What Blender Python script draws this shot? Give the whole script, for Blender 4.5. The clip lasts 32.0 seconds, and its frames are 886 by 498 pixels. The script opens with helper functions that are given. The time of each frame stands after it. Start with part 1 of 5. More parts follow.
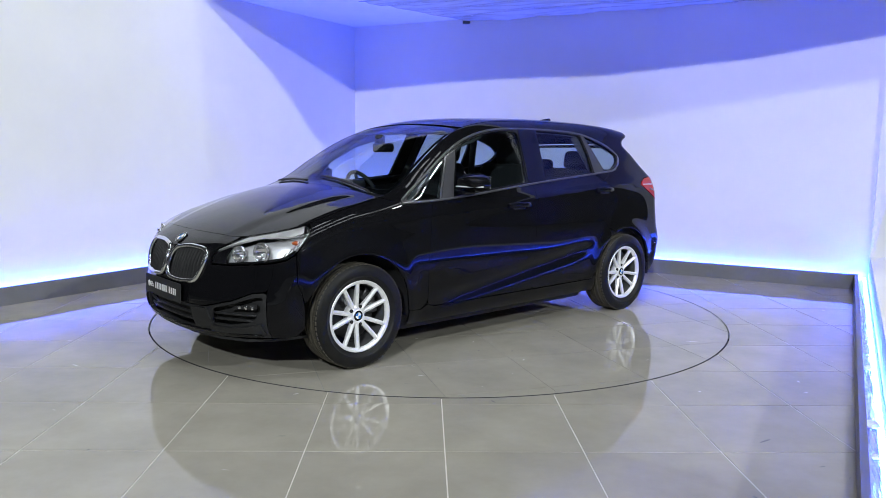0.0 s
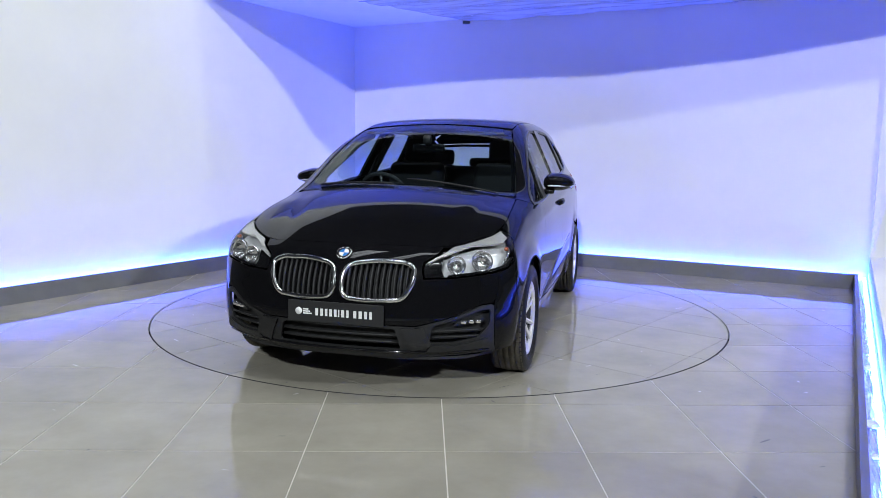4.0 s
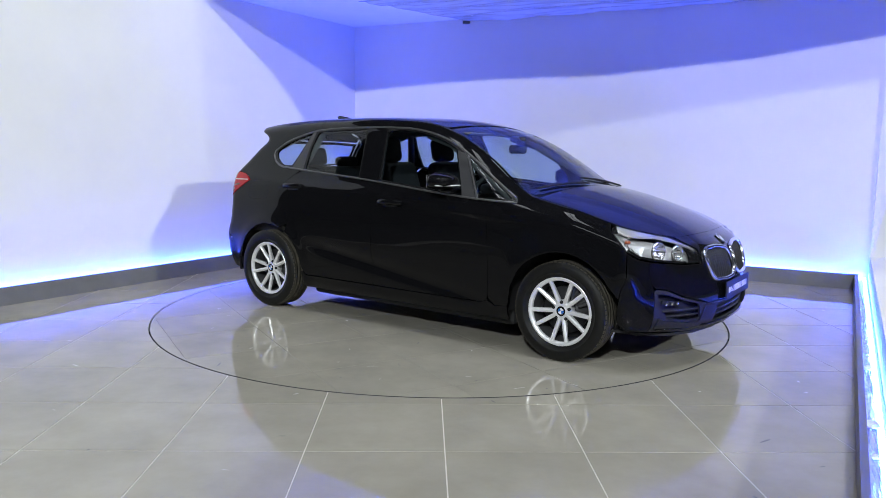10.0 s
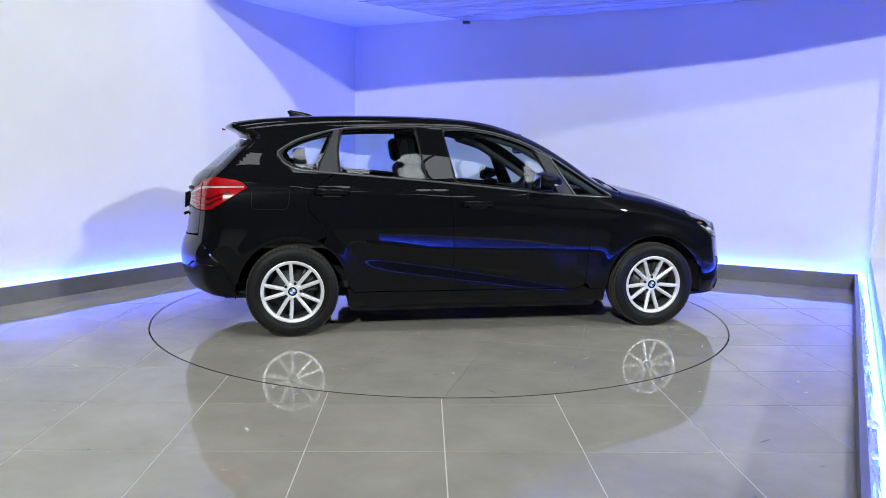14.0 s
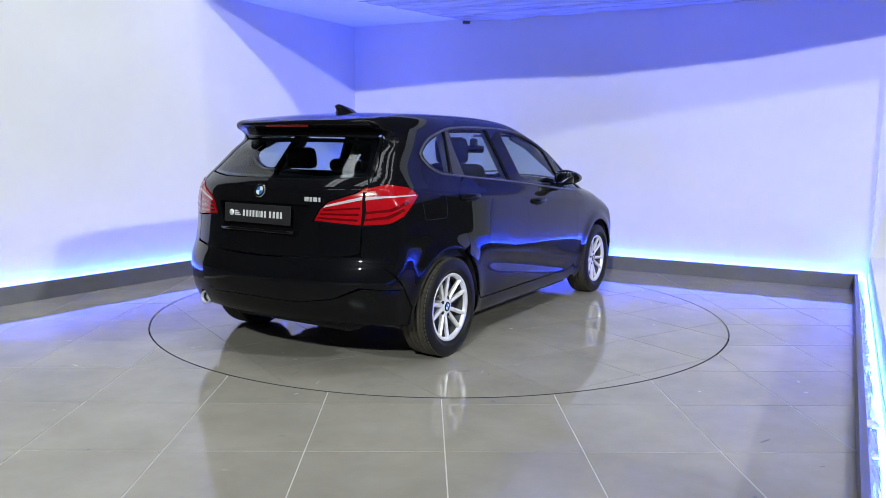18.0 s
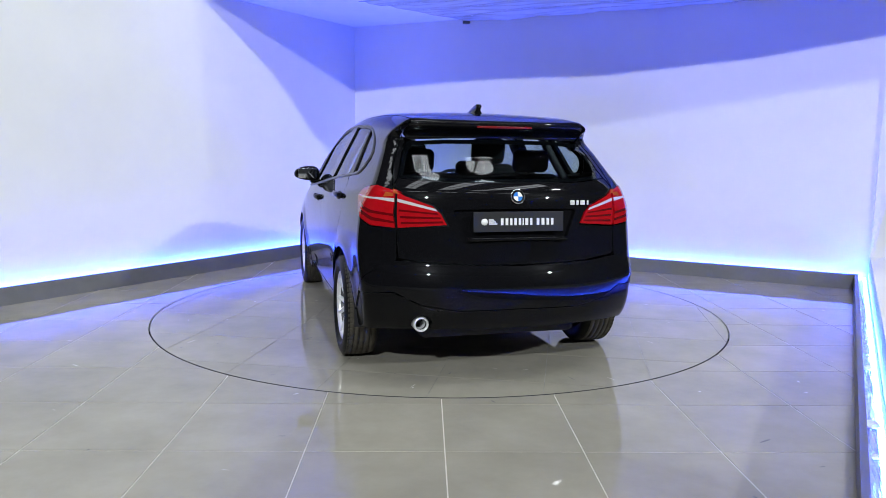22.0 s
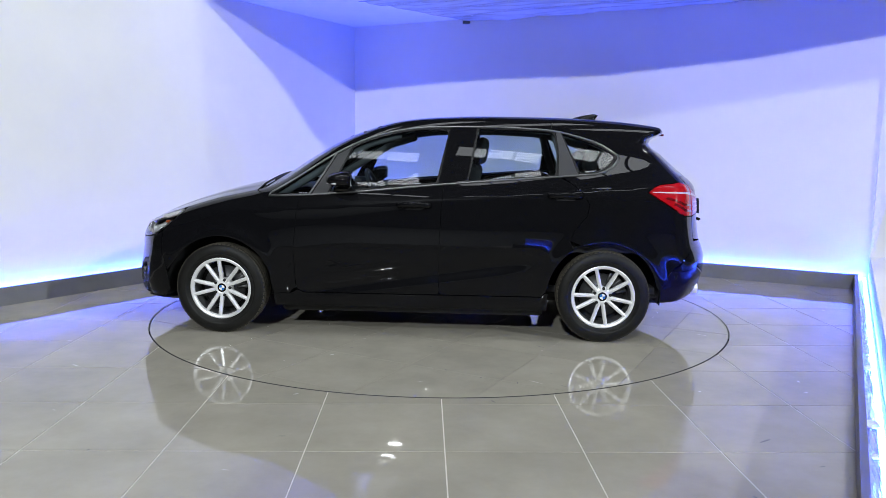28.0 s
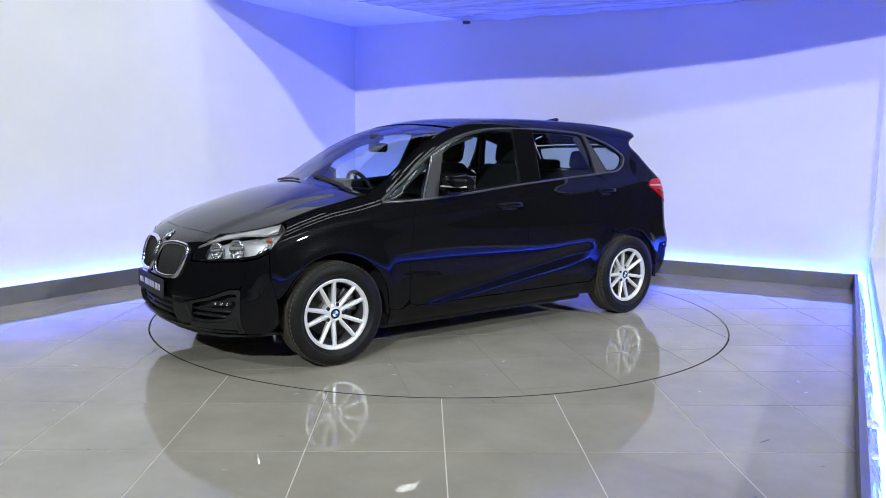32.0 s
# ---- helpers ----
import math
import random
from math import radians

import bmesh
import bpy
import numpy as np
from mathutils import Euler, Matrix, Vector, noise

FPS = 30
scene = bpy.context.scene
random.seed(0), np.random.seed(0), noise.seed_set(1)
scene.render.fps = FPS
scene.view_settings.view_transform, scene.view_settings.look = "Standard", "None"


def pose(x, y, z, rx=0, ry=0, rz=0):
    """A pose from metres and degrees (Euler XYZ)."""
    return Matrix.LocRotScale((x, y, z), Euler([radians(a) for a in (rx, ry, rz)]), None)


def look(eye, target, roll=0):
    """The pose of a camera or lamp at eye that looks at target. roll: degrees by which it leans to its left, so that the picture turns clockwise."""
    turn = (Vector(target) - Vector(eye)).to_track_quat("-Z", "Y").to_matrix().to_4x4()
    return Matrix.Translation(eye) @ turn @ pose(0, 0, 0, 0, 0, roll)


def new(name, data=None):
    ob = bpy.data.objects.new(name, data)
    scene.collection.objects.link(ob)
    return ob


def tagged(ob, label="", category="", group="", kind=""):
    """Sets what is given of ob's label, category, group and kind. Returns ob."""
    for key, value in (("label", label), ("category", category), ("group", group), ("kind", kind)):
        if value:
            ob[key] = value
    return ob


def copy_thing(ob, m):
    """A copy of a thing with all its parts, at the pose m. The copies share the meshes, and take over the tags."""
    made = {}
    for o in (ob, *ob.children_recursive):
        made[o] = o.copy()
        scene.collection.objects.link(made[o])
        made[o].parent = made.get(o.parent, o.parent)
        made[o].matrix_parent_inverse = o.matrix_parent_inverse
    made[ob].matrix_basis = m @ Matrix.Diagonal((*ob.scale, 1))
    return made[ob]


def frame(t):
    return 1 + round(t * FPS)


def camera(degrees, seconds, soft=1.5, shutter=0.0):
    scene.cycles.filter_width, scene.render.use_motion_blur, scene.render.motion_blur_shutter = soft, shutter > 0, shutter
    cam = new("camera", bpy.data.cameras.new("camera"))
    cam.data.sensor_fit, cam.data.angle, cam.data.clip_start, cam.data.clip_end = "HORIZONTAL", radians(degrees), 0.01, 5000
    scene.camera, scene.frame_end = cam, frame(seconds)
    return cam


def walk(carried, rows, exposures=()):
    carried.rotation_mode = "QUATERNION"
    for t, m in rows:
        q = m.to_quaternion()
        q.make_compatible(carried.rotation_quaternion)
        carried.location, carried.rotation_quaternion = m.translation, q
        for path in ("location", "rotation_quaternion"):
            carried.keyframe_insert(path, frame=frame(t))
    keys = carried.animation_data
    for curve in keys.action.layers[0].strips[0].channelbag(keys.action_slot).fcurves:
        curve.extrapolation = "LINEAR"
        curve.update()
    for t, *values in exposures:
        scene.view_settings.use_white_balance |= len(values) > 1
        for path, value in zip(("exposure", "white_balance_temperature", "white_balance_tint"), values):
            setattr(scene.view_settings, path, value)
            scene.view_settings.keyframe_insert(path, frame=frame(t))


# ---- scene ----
cam = camera(61.78, 32.0, soft=0.6)
EYE = (0.021, -6.029, 1.300)
walk(cam, [(0.0, pose(*EYE, 90 - 7.58, 0, 0) @ pose(0, 0, 0, 0, 0, 0.76)), (32.0, pose(*EYE, 90 - 7.58, 0, 0) @ pose(0, 0, 0, 0, 0, 0.76))],
     exposures=[(0.0, 0.0), (32.0, 0.0)])

# heading of the turntable in degrees, second by second
TURN = [(0.0, -138.2), (0.5, -138.2), (1.0, -136.9), (1.5, -134.0), (2.0, -129.3), (2.5, -123.4), (3.0, -117.2), (3.5, -111.2),
        (4.5, -99.8), (5.5, -88.3), (6.0, -82.4), (7.0, -70.5), (8.0, -58.8), (9.0, -47.2), (10.0, -35.6), (11.0, -24.0),
        (12.0, -12.7), (13.0, -1.8), (14.0, 10.4), (15.0, 22.9), (16.0, 35.6), (17.0, 47.5), (18.0, 58.8), (19.0, 70.1),
        (20.0, 81.8), (21.0, 93.7), (22.0, 105.6), (23.0, 117.4), (24.0, 129.2), (25.0, 141.0), (26.0, 152.8), (27.0, 164.7),
        (28.0, 176.8), (29.0, 188.0), (30.0, 199.5), (31.0, 210.6), (31.5, 214.6), (32.0, 216.9)]
CAR_X, CAR_Y, DISC_R = 0.157, 0.087, 2.241     # the car stands off the turntable's axis

# ---- light ----
world = bpy.data.worlds.new("hall_air")
scene.world = world
world.use_nodes = True
world.node_tree.nodes["Background"].inputs["Color"].default_value = (0.55, 0.58, 0.65, 1)
world.node_tree.nodes["Background"].inputs["Strength"].default_value = 0.02


def lamp(name, eye, target, size_x, size_y, watts, colour):
    data = bpy.data.lights.new(name, "AREA")
    data.shape, data.size, data.size_y, data.energy, data.color = "RECTANGLE", size_x, size_y, watts, colour
    ob = new(name, data)
    ob.matrix_world = look(eye, target)
    return ob


FLOOD = (0.90, 0.97, 1.0)
lamp("floodlight_a", (13.24, -11.79, 8.81), (0, 1.0, 1.0), 0.45, 0.45, 1600, FLOOD)
lamp("floodlight_b", (-3.20, -17.05, 8.95), (0.5, 1.5, 1.0), 0.38, 0.38, 1900, FLOOD)
lamp("floodlight_c", (6.5, -1.5, 9.8), (0, 0, 0), 0.6, 0.6, 150, FLOOD)

# ---- materials ----
def material(name, colour, rough=0.5, metal=0.0, coat=0.0, coat_rough=0.03, vary=0.0, scale=8.0, bump=0.0, bump_scale=200.0, spec=0.5, glow=None, glow_power=0.0, rand=0.0, rough_vary=0.0):
    m = bpy.data.materials.new(name)
    m.use_nodes = True
    nt = m.node_tree
    b = nt.nodes["Principled BSDF"]
    b.inputs["Base Color"].default_value = (*colour, 1)
    b.inputs["Roughness"].default_value = rough
    b.inputs["Metallic"].default_value = metal
    b.inputs["Coat Weight"].default_value = coat
    b.inputs["Coat Roughness"].default_value = coat_rough
    b.inputs["Specular IOR Level"].default_value = spec
    if glow:
        b.inputs["Emission Color"].default_value = (*glow, 1)
        b.inputs["Emission Strength"].default_value = glow_power
    co = nt.nodes.new("ShaderNodeTexCoord")
    if vary or rand:
        n1 = nt.nodes.new("ShaderNodeTexNoise")
        n1.inputs["Scale"].default_value, n1.inputs["Detail"].default_value, n1.inputs["Roughness"].default_value = scale, 8.0, 0.65
        nt.links.new(co.outputs["Object"], n1.inputs["Vector"])
        ramp = nt.nodes.new("ShaderNodeMapRange")
        ramp.inputs["From Min"].default_value, ramp.inputs["From Max"].default_value = 0.3, 0.7
        ramp.inputs["To Min"].default_value, ramp.inputs["To Max"].default_value = 1 - vary, 1 + vary
        nt.links.new(n1.outputs["Fac"], ramp.inputs["Value"])
        value = ramp.outputs["Result"]
        if rand:
            info = nt.nodes.new("ShaderNodeObjectInfo")
            r2 = nt.nodes.new("ShaderNodeMapRange")
            r2.inputs["To Min"].default_value, r2.inputs["To Max"].default_value = 1 - rand, 1 + rand
            nt.links.new(info.outputs["Random"], r2.inputs["Value"])
            mul = nt.nodes.new("ShaderNodeMath")
            mul.operation = "MULTIPLY"
            nt.links.new(value, mul.inputs[0])
            nt.links.new(r2.outputs["Result"], mul.inputs[1])
            value = mul.outputs[0]
        vm = nt.nodes.new("ShaderNodeVectorMath")
        vm.operation = "SCALE"
        vm.inputs[0].default_value = colour
        nt.links.new(value, vm.inputs["Scale"])
        nt.links.new(vm.outputs["Vector"], b.inputs["Base Color"])
        if rough_vary:
            rr = nt.nodes.new("ShaderNodeMapRange")
            rr.inputs["From Min"].default_value, rr.inputs["From Max"].default_value = 0.3, 0.7
            rr.inputs["To Min"].default_value, rr.inputs["To Max"].default_value = max(0, rough - rough_vary), rough + rough_vary
            nt.links.new(n1.outputs["Fac"], rr.inputs["Value"])
            nt.links.new(rr.outputs["Result"], b.inputs["Roughness"])
    if bump:
        n2 = nt.nodes.new("ShaderNodeTexNoise")
        n2.inputs["Scale"].default_value, n2.inputs["Detail"].default_value = bump_scale, 4.0
        nt.links.new(co.outputs["Object"], n2.inputs["Vector"])
        bp = nt.nodes.new("ShaderNodeBump")
        bp.inputs["Strength"].default_value, bp.inputs["Distance"].default_value = bump, 0.01
        nt.links.new(n2.outputs["Fac"], bp.inputs["Height"])
        nt.links.new(bp.outputs["Normal"], b.inputs["Normal"])
    return m


def glass_material(name, tint, ior=1.5, gloss=0.0):
    m = bpy.data.materials.new(name)
    m.use_nodes = True
    nt = m.node_tree
    nt.nodes.remove(nt.nodes["Principled BSDF"])
    out = nt.nodes["Material Output"]
    clear, shine, mix, fres = (nt.nodes.new("ShaderNodeBsdfTransparent"), nt.nodes.new("ShaderNodeBsdfGlossy"), nt.nodes.new("ShaderNodeMixShader"), nt.nodes.new("ShaderNodeLayerWeight"))
    clear.inputs["Color"].default_value = (*tint, 1)
    shine.inputs["Roughness"].default_value = gloss
    fres.inputs["Blend"].default_value = 0.5
    power, curve = nt.nodes.new("ShaderNodeMath"), nt.nodes.new("ShaderNodeMath")
    power.operation, curve.operation = "POWER", "MULTIPLY_ADD"
    power.inputs[1].default_value = 5.0
    f0 = ((ior - 1) / (ior + 1)) ** 2 * 1.2
    curve.inputs[1].default_value, curve.inputs[2].default_value = 1 - f0, f0
    nt.links.new(fres.outputs["Facing"], power.inputs[0])
    nt.links.new(power.outputs[0], curve.inputs[0])
    nt.links.new(curve.outputs[0], mix.inputs[0])
    nt.links.new(clear.outputs[0], mix.inputs[1])
    nt.links.new(shine.outputs[0], mix.inputs[2])
    nt.links.new(mix.outputs[0], out.inputs["Surface"])
    return m


BLUE = (0.020, 0.068, 1.0)
M_WALL = material("white_wall_paint", (0.80, 0.80, 0.80), 0.75, vary=0.03, scale=1.2, bump=0.06, bump_scale=60)
M_CEIL = material("ceiling_paint", (0.80, 0.80, 0.80), 0.7, vary=0.04, scale=1.5)
M_FILM = material("plastic_film", (0.62, 0.64, 0.68), 0.12, coat=0.6, vary=0.06, scale=5)
M_PLINTH = material("grey_plinth_paint", (0.16, 0.16, 0.175), 0.45, vary=0.12, scale=3, bump=0.08)
M_TILE = material("grey_porcelain_tile", (0.345, 0.320, 0.268), 0.035, vary=0.13, scale=2.2, rand=0.05, rough_vary=0.02, spec=0.5)
M_DECKGROUT = material("dirty_grout", (0.22, 0.21, 0.19), 0.8, vary=0.4, scale=6)
M_GROUT = material("pale_grout", (0.66, 0.62, 0.56), 0.8, vary=0.15, scale=12)
M_CONCRETE = material("hall_concrete", (0.10, 0.10, 0.10), 0.6, vary=0.2, scale=1.0)
M_GAP = material("dark_gap", (0.01, 0.01, 0.012), 0.8)
M_LED = material("blue_led_strip", (0.1, 0.2, 0.8), 0.5, glow=BLUE, glow_power=205)
M_HALL = material("hall_cladding", (0.06, 0.06, 0.065), 0.8, vary=0.15, scale=0.7)
M_SKYLIGHT = material("skylight_pane", (0.7, 0.75, 0.8), 0.3, glow=(0.9, 0.95, 1.0), glow_power=7.0)
M_PAINT = material("black_car_paint", (0.0045, 0.0045, 0.0055), 0.28, coat=1.0, coat_rough=0.012, spec=0.008)
M_PAINT.node_tree.nodes["Principled BSDF"].inputs["Coat IOR"].default_value = 1.30
M_PLASTIC = material("black_plastic", (0.015, 0.015, 0.016), 0.45, vary=0.15, scale=40, bump=0.1, bump_scale=900, spec=0.28)
M_GLOSSBLACK = material("gloss_black_trim", (0.005, 0.005, 0.006), 0.08, spec=0.4)
M_TRIM = material("satin_window_trim", (0.008, 0.008, 0.009), 0.25, spec=0.35)
M_POST = material("satin_grey_post", (0.045, 0.045, 0.048), 0.35, spec=0.3)
M_CHROME = material("chrome", (0.75, 0.76, 0.78), 0.12, metal=1.0)
M_ALLOY = material("silver_alloy", (0.90, 0.90, 0.91), 0.32, metal=0.42, coat=0.5, vary=0.04, scale=20)
M_STEEL = material("brake_steel", (0.10, 0.10, 0.105), 0.45, metal=0.8, vary=0.2, scale=30)
M_BARREL = material("dull_rim_barrel", (0.10, 0.10, 0.105), 0.5, metal=0.5, vary=0.2, scale=20)
M_RUBBER = material("tyre_rubber", (0.008, 0.0078, 0.0072), 0.5, vary=0.3, scale=25, bump=0.1, bump_scale=300, spec=0.22)
M_TREAD = material("worn_tread_rubber", (0.055, 0.048, 0.034), 0.8, vary=0.4, scale=18, bump=0.3, bump_scale=250)
M_GLASS = glass_material("tinted_car_glass", (0.62, 0.71, 0.74), 1.5)
M_CLEAR = glass_material("clear_lamp_lens", (0.93, 0.94, 0.95), 1.45)
M_REDLENS = material("red_lamp_lens", (0.36, 0.004, 0.008), 0.15, spec=0.2, coat=0.6, glow=(0.9, 0.01, 0.015), glow_power=0.02, vary=0.1, scale=30)
M_DARKRED = material("dark_red_lens", (0.16, 0.002, 0.005), 0.08, coat=1.0)
M_AMBER = material("amber_reflector", (0.36, 0.07, 0.012), 0.2, coat=0.8)
M_REFLECT = material("lamp_reflector", (0.90, 0.90, 0.91), 0.10, metal=0.95)
M_BULB = material("lamp_bulb_glass", (0.85, 0.86, 0.88), 0.05, metal=0.3, coat=1.0)
M_FABRIC = material("black_seat_fabric", (0.012, 0.012, 0.014), 0.85, vary=0.2, scale=40, bump=0.3, bump_scale=600)
M_DASH = material("dark_dashboard", (0.016, 0.016, 0.018), 0.55, bump=0.2, bump_scale=500)
M_HEADLINER = material("pale_headliner", (0.13, 0.13, 0.13), 0.9, vary=0.05)
M_PLATE = material("plate_black", (0.022, 0.022, 0.023), 0.5, spec=0.2)
M_LOWER = material("satin_lower_bumper", (0.004, 0.004, 0.0045), 0.22, vary=0.1, scale=30, spec=0.16)
M_REDBAND = material("deep_red_lens", (0.13, 0.002, 0.004), 0.08, coat=1.0)
M_WHITE = material("white_print", (0.75, 0.75, 0.75), 0.4)
M_EMBLEM_BLUE = material("emblem_blue", (0.02, 0.16, 0.5), 0.15, coat=0.8)
M_MIRROR = material("mirror_glass", (0.85, 0.87, 0.9), 0.02, metal=1.0)
M_UNDER = material("underbody_dark", (0.008, 0.008, 0.009), 0.7)


# ---- mesh helpers ----
def link(name, mesh, mat, parent=None, label=""):
    ob = new(name, mesh)
    if mat and not mesh.materials:
        mesh.materials.append(mat)
    if parent:
        ob.parent = parent
    return tagged(ob, label=label)


def part(name, bm, mat, parent=None, label="", smooth=True):
    me = bpy.data.meshes.new(name)
    bmesh.ops.recalc_face_normals(bm, faces=bm.faces)
    bm.to_mesh(me)
    bm.free()
    for p in me.polygons:
        p.use_smooth = smooth
    return link(name, me, mat, parent, label)


def box_bm(cx, cy, cz, sx, sy, sz, bevel=0.0, seg=2, bm=None, m=None):
    bm = bm or bmesh.new()
    r = bmesh.ops.create_cube(bm, size=1.0)
    bmesh.ops.scale(bm, vec=(sx, sy, sz), verts=r["verts"])
    if bevel:
        es = list({e for v in r["verts"] for e in v.link_edges})
        g = bmesh.ops.bevel(bm, geom=es, offset=bevel, segments=seg, affect="EDGES", profile=0.5)
        vs = list({v for f in g["faces"] for v in f.verts} | {v for v in r["verts"] if v.is_valid})
    else:
        vs = r["verts"]
    bmesh.ops.transform(bm, matrix=(m or Matrix()) @ Matrix.Translation((cx, cy, cz)) if m else Matrix.Translation((cx, cy, cz)), verts=vs)
    return bm


def prism_bm(pts, z0, z1, bm=None, bevel=0.0):
    """An upright prism over a plan outline."""
    bm = bm or bmesh.new()
    lo = [bm.verts.new((x, y, z0)) for x, y in pts]
    hi = [bm.verts.new((x, y, z1)) for x, y in pts]
    n = len(pts)
    bm.faces.new(lo[::-1])
    bm.faces.new(hi)
    for i in range(n):
        bm.faces.new((lo[i], lo[(i + 1) % n], hi[(i + 1) % n], hi[i]))
    if bevel:
        bmesh.ops.bevel(bm, geom=[e for e in bm.edges if e.verts[0].co.z == z1 and e.verts[1].co.z == z1], offset=bevel, segments=1, affect="EDGES")
    return bm


def lathe_bm(profile, n=48, bm=None, axis="y"):
    """Turns a profile of (radius, along) pairs round the axis."""
    bm = bm or bmesh.new()
    rings = []
    for r, a in profile:
        ring = []
        for i in range(n):
            t = 2 * math.pi * i / n
            c, s = r * math.cos(t), r * math.sin(t)
            ring.append(bm.verts.new((c, a, s) if axis == "y" else (c, s, a) if axis == "z" else (a, c, s)))
        rings.append(ring)
    for p, q in zip(rings, rings[1:]):
        for i in range(n):
            j = (i + 1) % n
            bm.faces.new((p[i], p[j], q[j], q[i]))
    return bm


def tube_bm(points, radius, n=8, bm=None, closed=False, flat=1.0):
    """A tube along points."""
    bm = bm or bmesh.new()
    pts = [Vector(p) for p in points]
    rings = []
    up = Vector((0, 0, 1))
    for i, p in enumerate(pts):
        a = pts[i - 1] if (i or closed) else pts[i]
        b = pts[(i + 1) % len(pts)] if (i + 1 < len(pts) or closed) else pts[i]
        d = (b - a).normalized()
        s = d.cross(up)
        s = s.normalized() if s.length > 1e-3 else Vector((0, 1, 0))
        u = s.cross(d)
        rings.append([bm.verts.new(p + radius * (math.cos(2 * math.pi * k / n) * s + flat * math.sin(2 * math.pi * k / n) * u)) for k in range(n)])
    m = len(rings)
    for i in range(m if closed else m - 1):
        p, q = rings[i], rings[(i + 1) % m]
        for k in range(n):
            bm.faces.new((p[k], p[(k + 1) % n], q[(k + 1) % n], q[k]))
    if not closed:
        bm.faces.new(rings[0][::-1])
        bm.faces.new(rings[-1])
    return bm


def setting(ob, label, category):
    return tagged(ob, label=label, category=category, kind="structure")


# ---- the booth: three white walls, ceiling, plinths with light strips ----
C_LB, C_BR = Vector((-1.125, 3.756)), Vector((4.05, 1.126))
V_L, V_B, V_R = Vector((0.528, 0.849)).normalized(), (C_BR - C_LB).normalized(), Vector((-0.478, -0.878)).normalized()
L_END, R_END = C_LB - V_L * 4.66, C_BR + V_R * 7.4
PL_H, PL_D, CEIL = 0.150, 0.12, 2.875


def out_of(v, side):
    n = Vector((-v.y, v.x))
    return n * side


N_L, N_B, N_R = out_of(V_L, 1), out_of(V_B, 1), out_of(V_R, 1)


def meet(p, v, q, w):
    """Where two lines of the plan meet."""
    k = ((q - p).x * w.y - (q - p).y * w.x) / (v.x * w.y - v.y * w.x)
    return p + v * k


def inset(off):
    """The plan's corners, off metres outside the plinths' front: left end, back left, back right, right end."""
    a, b, c = C_LB + N_L * off, C_LB + N_B * off, C_BR + N_R * off
    return L_END + N_L * off, meet(a, V_L, b, V_B), meet(b, V_B, c, V_R), R_END + N_R * off


p0, p1, p2, p3 = inset(0.0)
t0, t1, t2, t3 = inset(0.03)
w0, w1, w2, w3 = inset(PL_D)
o0, o1, o2, o3 = inset(PL_D + 0.15)
for name, quad in (("wall_left", (w0, w1, o1, o0)), ("wall_back", (w1, w2 + V_B * 0.35, o2 + V_B * 0.35, o1)), ("wall_right", (w2, w2 + V_R * 0.025, w2 + V_R * 0.025 + N_R * 0.2, w2 + N_R * 0.2)), ("wall_right_low", (w2 + V_R * 0.025, w2 + V_R * 7.35, o2 + V_R * 7.35, o2 + V_R * 0.025))):
    setting(part(name, prism_bm([(q.x, q.y) for q in quad][::-1], 0.0, {"wall_right_low": 0.32, "wall_right": 2.85}.get(name, 4.2)), M_WALL, smooth=False), "smooth white painted studio wall", "wall")
for name, quad in (("plinth_left", (p0, p1, t1, t0)), ("plinth_back", (p1, p2, t2, t1)), ("plinth_right", (p2, p3, t3, t2))):
    setting(part(name, prism_bm([(q.x, q.y) for q in quad][::-1], 0.0, PL_H, bevel=0.003), M_PLINTH, smooth=False), "low dark grey plinth before the wall", "plinth")
# the trough behind each plinth, lined with film, and the glowing strip in it
s0, s1, s2, s3 = inset(PL_D - 0.004)
u0, u1, u2, u3 = inset(0.034)
e0, e1, e2, e3 = inset(0.075)
g0, g1, g2, g3 = inset(0.100)
for name, quad in (("trough_left", (u0, u1, s1, s0)), ("trough_back", (u1, u2, s2, s1)), ("trough_right", (u2, u3, s3, s2))):
    setting(part(name, prism_bm([(q.x, q.y) for q in quad][::-1], 0.0, 0.10), M_FILM, smooth=False), "shallow lined trough behind the plinth", "trough")
for quad in ((e0, e1, g1, g0), (e1, e2, g2, g1), (e2, e3, g3, g2)):
    ob = part("led_strip", prism_bm([(q.x, q.y) for q in quad][::-1], 0.103, 0.112), M_LED, smooth=False)
    tagged(ob, "glowing blue light strip hidden behind the plinth", "light strip", group="light strips")

